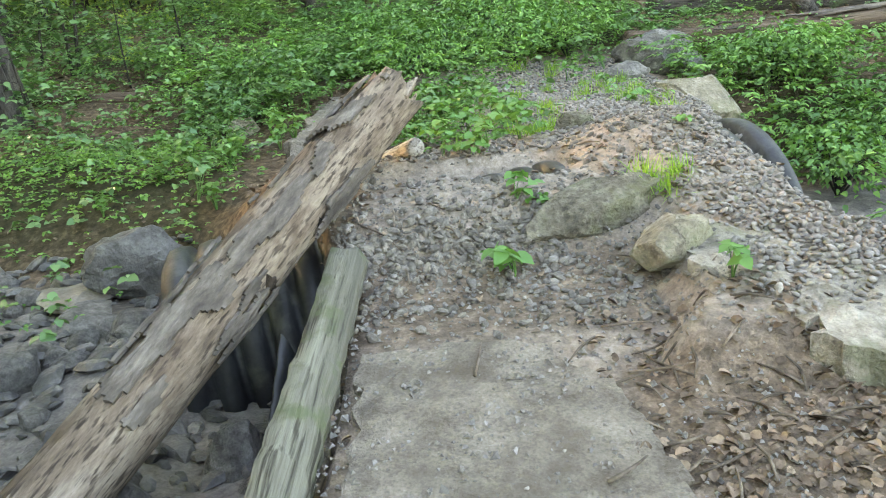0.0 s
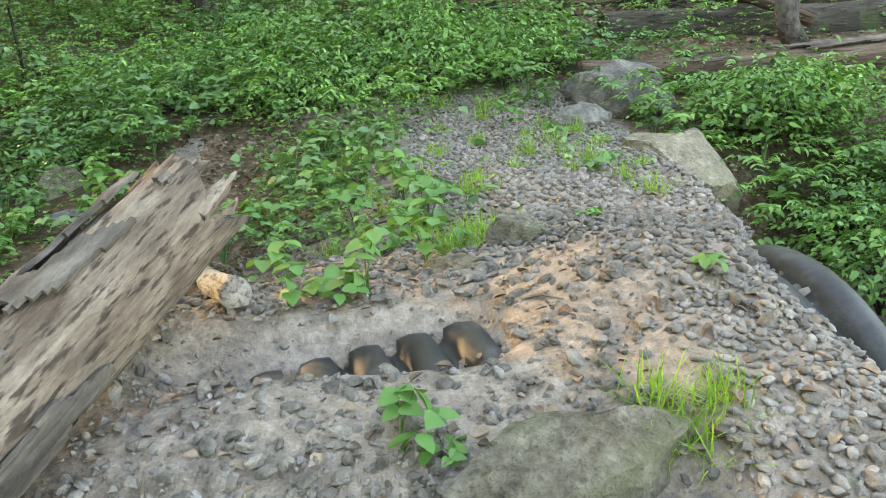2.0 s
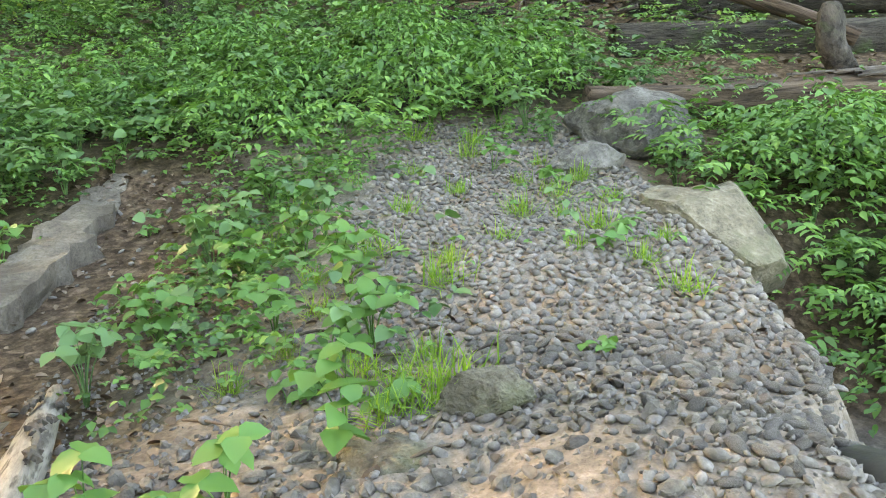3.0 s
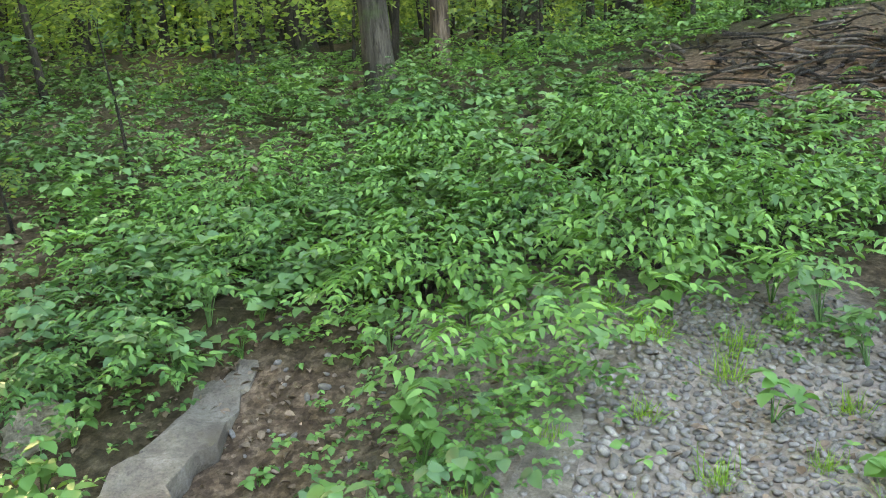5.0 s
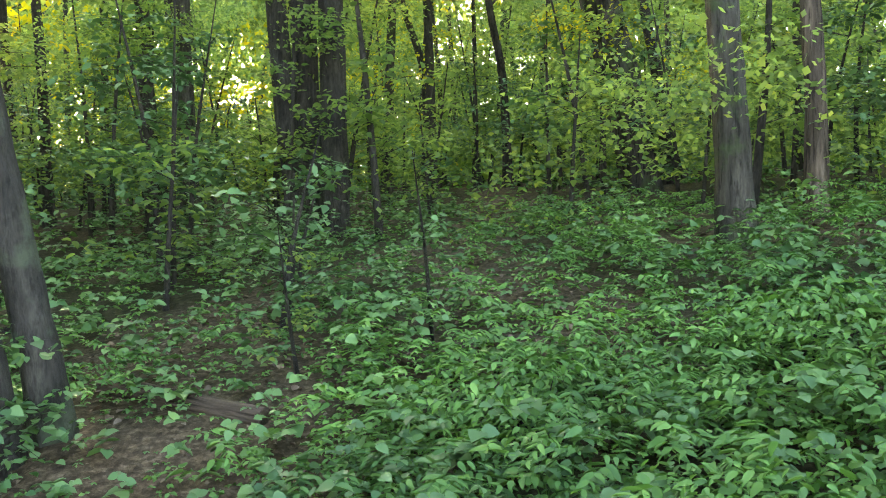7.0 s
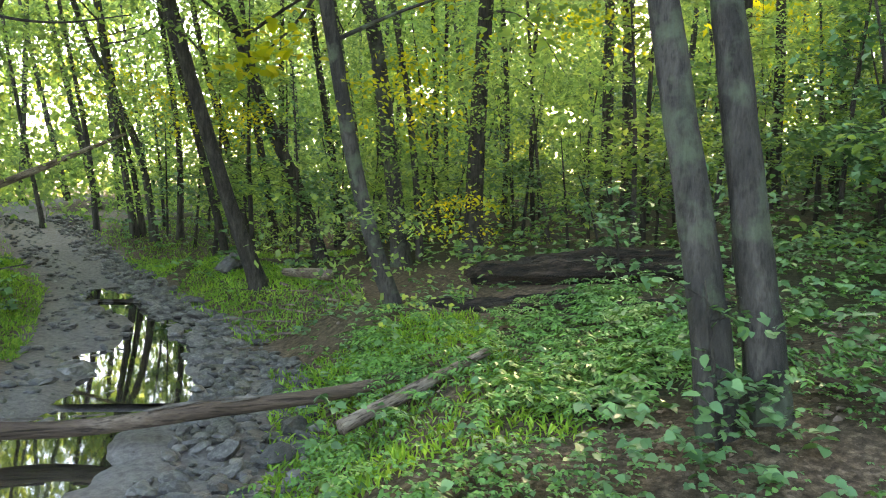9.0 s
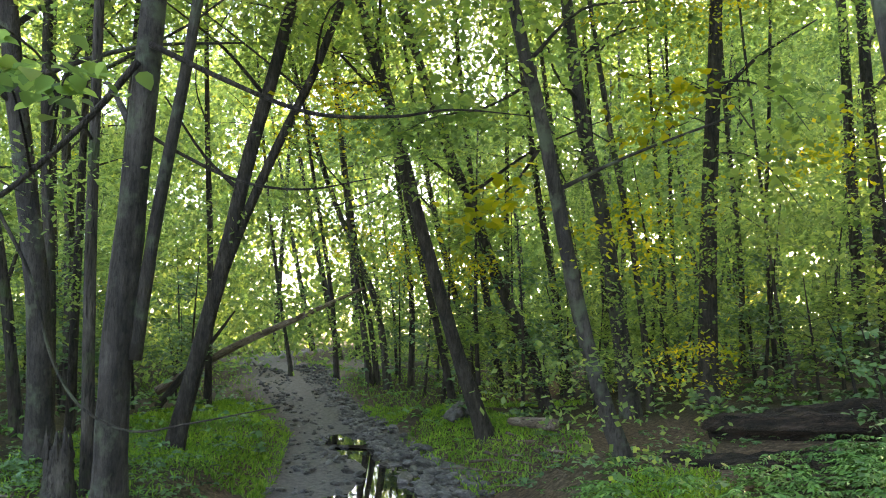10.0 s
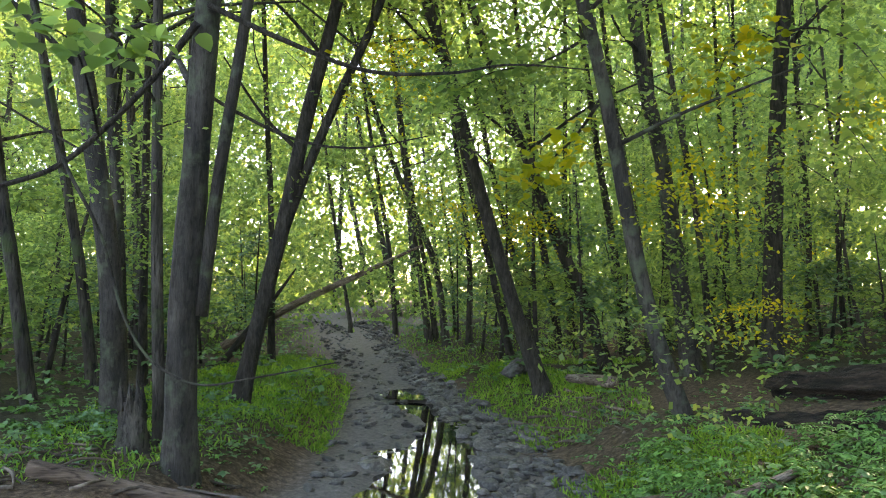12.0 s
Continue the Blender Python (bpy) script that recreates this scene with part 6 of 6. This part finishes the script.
def build_litter():
    """Dry leaves, chips of wood and grit strewn over bare ground."""
    rng = np.random.default_rng(53)
    n = 9000
    x = np.concatenate([rng.uniform(-1.2, 2.0, 4200), rng.uniform(0.45, 1.3, 2600), rng.uniform(-9, 6, n)])
    y = np.concatenate([rng.uniform(1.2, 8.0, 4200), rng.uniform(1.2, 2.8, 2600), rng.uniform(5.5, 17, n)])
    f = fill_mask(x, y)
    keep = (f * (0.25 + 0.75 * smooth(0.45, 0.7, lattice(x * 1.6, y * 1.6, 81))) * np.where((x < 0.1) & (y > 4.6), 1.0, 0.55) + (1 - f) * (1 - cover(x, y)) * 0.8) > rng.uniform(0, 1, len(x))
    d, w, bed = creek_side(x, y)
    keep &= (np.abs(d) > w) | (f > 0.3)
    x, y = x[keep], y[keep]
    P = np.stack([x, y, height(x, y) + 0.012], -1)
    v, q = leaf_arrays(P, rng.uniform(0, 6.28, len(P)), rng.uniform(0.018, 0.05, len(P)) * np.where(np.hypot(x, y - 6) > 5, np.where(y < 4, 0.62, 1.9), 1.0), rng.normal(0, 0.25, len(P)), rng, 0.36, 0.2)
    tagged(new("leaf_litter", quads_mesh("leaf_litter", v, q, MAT_LITTER)), "dry brown leaves strewn over bare ground", "leaf litter", kind="stuff")
    # grit
    n = 9000
    x, y = rng.uniform(-0.6, 2.0, n), rng.uniform(1.4, 6.5, n)
    k = fill_mask(x, y) > rng.uniform(0.2, 0.9, n)
    x, y = x[k], y[k]
    z = height(x, y) + np.where((y < 2.6) & (x > -0.33) & (x < 0.45), 0.028, 0.004)
    V, F, o = [], [], 0
    tet = np.array([(-0.5, -0.35, 0), (0.55, -0.3, 0), (0.1, 0.5, 0), (-0.2, 0.1, 0.5), (0.3, 0.0, 0.42)])
    tf = [(0, 1, 4, 3), (1, 2, 4), (2, 3, 4), (2, 0, 3)]
    for i in range(len(x)):
        a, s = rng.uniform(0, 6.28), rng.uniform(0.008, 0.024) * (1.8 if rng.uniform() < 0.06 else 1)
        c, sn = math.cos(a), math.sin(a)
        p = tet * s * rng.uniform(0.7, 1.3, (5, 1))
        V.append(np.stack([x[i] + p[:, 0] * c - p[:, 1] * sn, y[i] + p[:, 0] * sn + p[:, 1] * c, z[i] + p[:, 2]], -1))
        F += [tuple(q + o for q in g) for g in tf]
        o += 5
    tagged(new("grit", mesh_of("grit", np.concatenate(V), F, MAT_PEBBLE, False)), "loose grit and stone chips over concrete", "gravel", kind="stuff")
    # twigs and chips
    for i in range(90):
        x, y = (rng.uniform(0.5, 1.25), rng.uniform(1.3, 2.75)) if i < 60 else (rng.uniform(-0.3, 1.2), rng.uniform(1.8, 6.0))
        a, ln = rng.uniform(0, 6.28), rng.uniform(0.06, 0.24)
        z = lies(x, y) + 0.012 + (0.03 if y < 2.6 and -0.33 < x < 0.45 else 0)
        dx, dy = math.cos(a) * ln / 2, math.sin(a) * ln / 2
        pts = [(-dx, -dy, lies(x - dx, y - dy) - lies(x, y)), (rng.normal(0, 0.012), rng.normal(0, 0.012), 0.01), (dx, dy, lies(x + dx, y + dy) - lies(x, y))]
        v, f = tube(pts, [rng.uniform(0.003, 0.007), 0.005, 0.0025], 6, 0.15, i, 3)
        ob = new("twig", mesh_of("twig", v, f, MAT_TWIG))
        ob.location = (x, y, z)
        tagged(ob, "dry brown twig lying on the dirt", "twig", "twigs on the causeway")


build_litter()

# ---- fallen wood by the creek and in the wood ----
log("creek_log", [(-6.0, 1.2, 0.58), (-6.35, 2.6, 0.30), (-6.6, 3.9, 0.18), (-6.5, 5.2, 0.36), (-6.65, 6.2, 0.46), (-6.75, 7.0, 0.66)], [0.08, 0.075, 0.07, 0.066, 0.06, 0.04],
    "long grey log fallen across the creek", MAT_LOG, 31, bark=((0.2, 2.9, 0.1, 0.7, 0.15),), sides=12)
log("fallen_branch", [(-5.75, 6.15, 0.42), (-6.1, 6.7, 0.60), (-6.5, 7.35, 0.82)], [0.06, 0.055, 0.035], "pale fallen branch pointing up the bank", MAT_DEADWOOD, 33, sides=10, category="branch")
log("rotten_log", [(-11.3, 8.0, 0.93), (-10.4, 8.8, 1.03), (-9.6, 9.8, 1.14), (-8.9, 10.8, 1.25)], [0.17, 0.22, 0.20, 0.15], "black rotten log lying on the bank", MAT_ROT, 35, rough=0.3, jagged=0.1)
log("rotten_log", [(-9.9, 7.25, 0.70), (-8.8, 8.0, 0.80), (-8.0, 9.0, 0.90), (-7.3, 9.9, 1.0)], [0.09, 0.12, 0.13, 0.10], "dark rotten log below a larger one", MAT_ROT, 37, rough=0.25)
log("rotten_log", [(-10.9, 8.6, 1.12), (-10.1, 9.4, 1.26), (-9.5, 10.2, 1.38)], [0.08, 0.13, 0.06], "slab of black rotten wood atop the log", MAT_ROT, 38, rough=0.35, sides=9, jagged=0.09)
log("rotten_log", [(-9.4, 8.1, 0.84), (-8.7, 8.7, 0.95), (-8.3, 9.2, 0.98)], [0.05, 0.10, 0.05], "crumbling black wood beneath the log", MAT_ROT, 40, rough=0.35, sides=9, jagged=0.09)
log("bank_log", [(-4.75, 9.2, 1.02), (-4.1, 9.25, 0.98), (-3.35, 9.35, 0.95)], [0.075, 0.07, 0.06], "grey fallen log among leaf litter", MAT_LOG, 39, sides=10)
log("bank_log", [(-13.0, 5.9, 0.72), (-13.6, 5.5, 0.68), (-14.3, 5.1, 0.62)], [0.10, 0.09, 0.07], "short pale log on the dry bank", MAT_DEADWOOD, 41, sides=10)
log("snag", [(-17.2, -3.2, 0.75), (-17.9, -1.7, 1.75), (-18.6, -0.3, 2.5), (-19.4, 1.05, 3.25)], [0.10, 0.09, 0.07, 0.03], "long dead limb leaning over the creek", MAT_DEADWOOD, 43, sides=10, category="branch")
log("snag", [(-16.2, -2.6, 0.5), (-16.6, -2.2, 1.2), (-16.9, -1.75, 1.9), (-17.4, -1.45, 2.6)], [0.09, 0.08, 0.05, 0.02], "dark forked dead branch by the creek", MAT_DARK_BARK, 45, sides=8, category="branch")
log("tree_stump", [(-7.35, 1.25, 0.2), (-7.38, 1.22, 0.62), (-7.43, 1.17, 0.98)], [0.24, 0.16, 0.13], "jagged rotten stump at the foot of the trees", MAT_BARK, 47, jagged=0.14, sides=14, rough=0.16, category="stump")


def cord(name, pts, r, label, mat, category):
    at = pts[0]
    v, f = tube([np.array(p) - np.array(at) for p in pts], r, 6, 0.05, 5, 8)
    ob = new(name, mesh_of(name, v, f, mat))
    ob.location = at
    return tagged(ob, label, category)


cord('hanging_vine', [(-5.67, 1.35, 4.50), (-5.78, 1.53, 3.33), (-5.91, 1.89, 2.54), (-5.99, 2.07, 1.88), (-6.06, 2.30, 1.51), (-6.16, 2.67, 1.32), (-6.27, 3.12, 1.38), (-6.42, 3.81, 1.52)], [0.018, 0.016, 0.012, 0.006],
     'bare vine looping down between trunks', MAT_SMOOTH_BARK, 'vine')
cord('overhanging_branch', [(-6.63, 2.40, 4.72), (-6.81, 3.06, 4.41), (-7.00, 3.82, 4.13), (-7.18, 4.57, 4.12), (-7.30, 5.08, 4.20), (-7.48, 5.84, 4.16)], [0.03, 0.022, 0.014, 0.005],
     'long thin branch arching over the creek', MAT_DARK_BARK, 'branch')
cord('overhanging_branch', [(-6.28, 0.53, 3.04), (-6.38, 0.99, 3.20), (-6.45, 1.34, 3.46), (-6.55, 1.90, 4.04), (-6.62, 2.30, 4.56)], [0.025, 0.025, 0.03, 0.035],
     'bare branch slanting between the trunks', MAT_DARK_BARK, 'branch')
cord('overhanging_branch', [(-6.24, 0.53, 3.81), (-6.35, 0.94, 3.56), (-6.47, 1.39, 3.30)], [0.012, 0.012, 0.01],
     'bare twiggy branch among the trunks', MAT_DARK_BARK, 'branch')
cord('overhanging_branch', [(-6.80, 2.09, 4.07), (-6.93, 2.56, 3.78), (-7.08, 3.13, 3.52), (-7.22, 3.70, 3.46), (-7.36, 4.32, 3.58)], [0.02, 0.018, 0.012, 0.005],
     'thin arching branch over the creek', MAT_DARK_BARK, 'branch')


def build_brush():
    """Heap of dead branches on the rise, and sticks on the bank."""
    rng = np.random.default_rng(59)
    sticks = []
    for i in range(260):
        x, y = 2.6 + rng.normal(0, 1.1), 12.5 + rng.normal(0, 0.9)
        z, a, ln = lies(x, y) + rng.uniform(0.0, 0.12), rng.uniform(0, 6.28), rng.uniform(0.2, 1.0)
        d = np.array([math.cos(a), math.sin(a), rng.normal(0, 0.12)]) * ln / 2
        p = np.array((x, y, z))
        piece = tube([p - d, p + rng.normal(0, 0.05, 3), p + d], [rng.uniform(0.007, 0.028), 0.012, 0.005], 6, 0.1, i, 3)
        if i < 45:
            tagged(new("dead_branch", mesh_of("dead_branch", *piece, MAT_BARK_SCRAP)), "dead grey-brown branch lying on the heap", "branch", "branches on the brush heap")
        else:
            sticks.append(piece)
    v, f = joined(sticks)
    tagged(new("brush_heap", mesh_of("brush_heap", v, f, MAT_DARK_BARK)), "heap of dead grey-brown branches on the rise", "brush", kind="stuff")
    sticks = []
    for i in range(90):
        x, y = (rng.uniform(-7.4, -5.0), rng.uniform(0.4, 2.4)) if i < 55 else (rng.uniform(-14, -10), rng.uniform(4.6, 6.4))
        a, ln = rng.uniform(0, 6.28), rng.uniform(0.2, 0.9)
        d = np.array([math.cos(a), math.sin(a), rng.normal(0, 0.05)]) * ln / 2
        p = np.array((x, y, lies(x, y) + 0.03))
        sticks.append(tube([p - d, p + rng.normal(0, 0.03, 3), p + d], [rng.uniform(0.008, 0.028), 0.014, 0.006], 6, 0.1, i, 3))
    v, f = joined(sticks)
    tagged(new("bank_sticks", mesh_of("bank_sticks", v, f, MAT_TWIG)), "dead sticks and roots strewn on the bank", "brush", kind="stuff")


build_brush()


# saplings and dead stems by the twin trunks
for x, y, k, s in ((-4.0, 8.15, 400, 0.75), (-4.5, 10.6, 404, 1.0), (-3.2, 10.9, 402, 0.6), (-3.6, 9.9, 401, 0.5)):
    kit = sapling_kit(k + 40, (1.3, 2.2, 2.4, 2.0, 1.7)[k - 400], 190)
    kit.matrix_basis = pose(x, y, lies(x, y) - 0.03, 0, 0, k * 37) @ Matrix.Scale(s, 4)


def leaves_on(branch, pts, n, size, mat, seed):
    """Broad leaves in level sprays along the outer part of a branch."""
    rng = np.random.default_rng(seed)
    line = curve_points(pts, 10)
    i = (len(line) * rng.uniform(0.25, 1, n) ** 0.8).astype(int).clip(0, len(line) - 1)
    spread = np.linalg.norm(np.array(pts[-1]) - np.array(pts[0])) * 0.13
    P = line[i] - np.array(pts[0]) + rng.normal(size=(n, 3)) * (spread, spread, spread * 0.45)
    v, f = leaf_arrays(P, rng.uniform(0, 6.28, n), rng.uniform(*size, n), rng.normal(0.3, 0.3, n), rng, 0.46, 0.08)
    tagged(part("foliage", quads_mesh("foliage", v, f, mat), branch), kind="stuff")



# leafy boughs over the creek
leaves_on(cord('leafy_bough', [(-14.99, 8.67, 5.41), (-13.51, 8.88, 5.11), (-12.35, 9.09, 4.59), (-11.62, 9.32, 3.86)], [0.035, 0.02, 0.012, 0.005],
     'thin bough with green maple leaves over the creek', MAT_DARK_BARK, 'branch'), [(-14.99, 8.67, 5.41), (-13.51, 8.88, 5.11), (-12.35, 9.09, 4.59), (-11.62, 9.32, 3.86)], 150, (0.10, 0.19), MAT_CANOPY, 900)
leaves_on(cord('leafy_bough', [(-14.93, 8.70, 6.71), (-13.79, 9.04, 6.41), (-12.87, 9.38, 5.87), (-12.13, 9.59, 5.11)], [0.035, 0.02, 0.012, 0.005],
     'thin bough with green maple leaves over the creek', MAT_DARK_BARK, 'branch'), [(-14.93, 8.70, 6.71), (-13.79, 9.04, 6.41), (-12.87, 9.38, 5.87), (-12.13, 9.59, 5.11)], 150, (0.10, 0.19), MAT_CANOPY, 901)
leaves_on(cord('leafy_bough', [(-14.91, 8.62, 6.56), (-14.19, 8.15, 6.50), (-13.48, 7.66, 5.94), (-13.04, 7.36, 5.11)], [0.035, 0.02, 0.012, 0.005],
     'thin bough with yellow leaves over the creek', MAT_DARK_BARK, 'branch'), [(-14.91, 8.62, 6.56), (-14.19, 8.15, 6.50), (-13.48, 7.66, 5.94), (-13.04, 7.36, 5.11)], 230, (0.10, 0.19), MAT_YELLOW, 902)
leaves_on(cord('leafy_bough', [(-11.75, 5.78, 4.96), (-11.19, 5.43, 4.29), (-10.72, 5.09, 3.83), (-10.48, 4.86, 3.50)], [0.035, 0.02, 0.012, 0.005],
     'thin bough with yellow leaves over the creek', MAT_DARK_BARK, 'branch'), [(-11.75, 5.78, 4.96), (-11.19, 5.43, 4.29), (-10.72, 5.09, 3.83), (-10.48, 4.86, 3.50)], 110, (0.10, 0.19), MAT_YELLOW, 903)
leaves_on(cord('leafy_bough', [(-11.67, 5.64, 5.86), (-11.03, 4.98, 5.30), (-10.48, 4.36, 5.03), (-10.17, 3.82, 4.67)], [0.035, 0.02, 0.012, 0.005],
     'thin bough with green maple leaves over the creek', MAT_DARK_BARK, 'branch'), [(-11.67, 5.64, 5.86), (-11.03, 4.98, 5.30), (-10.48, 4.36, 5.03), (-10.17, 3.82, 4.67)], 190, (0.10, 0.19), MAT_CANOPY, 904)
leaves_on(cord('leafy_bough', [(-5.60, 2.06, 3.34), (-4.95, 2.43, 3.62), (-4.40, 2.73, 3.68), (-4.02, 2.84, 3.65)], [0.014, 0.01, 0.007, 0.004],
     'slender bough with broad maple leaves overhead', MAT_DARK_BARK, 'branch'), [(-5.60, 2.06, 3.34), (-4.95, 2.43, 3.62), (-4.40, 2.73, 3.68), (-4.02, 2.84, 3.65)], 55, (0.09, 0.17), MAT_CANOPY, 920)
leaves_on(cord('leafy_bough', [(-5.62, 2.20, 3.50), (-5.18, 2.56, 3.72), (-4.66, 2.96, 3.70), (-4.41, 3.20, 3.72)], [0.014, 0.01, 0.007, 0.004],
     'slender bough with broad maple leaves overhead', MAT_DARK_BARK, 'branch'), [(-5.62, 2.20, 3.50), (-5.18, 2.56, 3.72), (-4.66, 2.96, 3.70), (-4.41, 3.20, 3.72)], 40, (0.09, 0.17), MAT_CANOPY, 921)
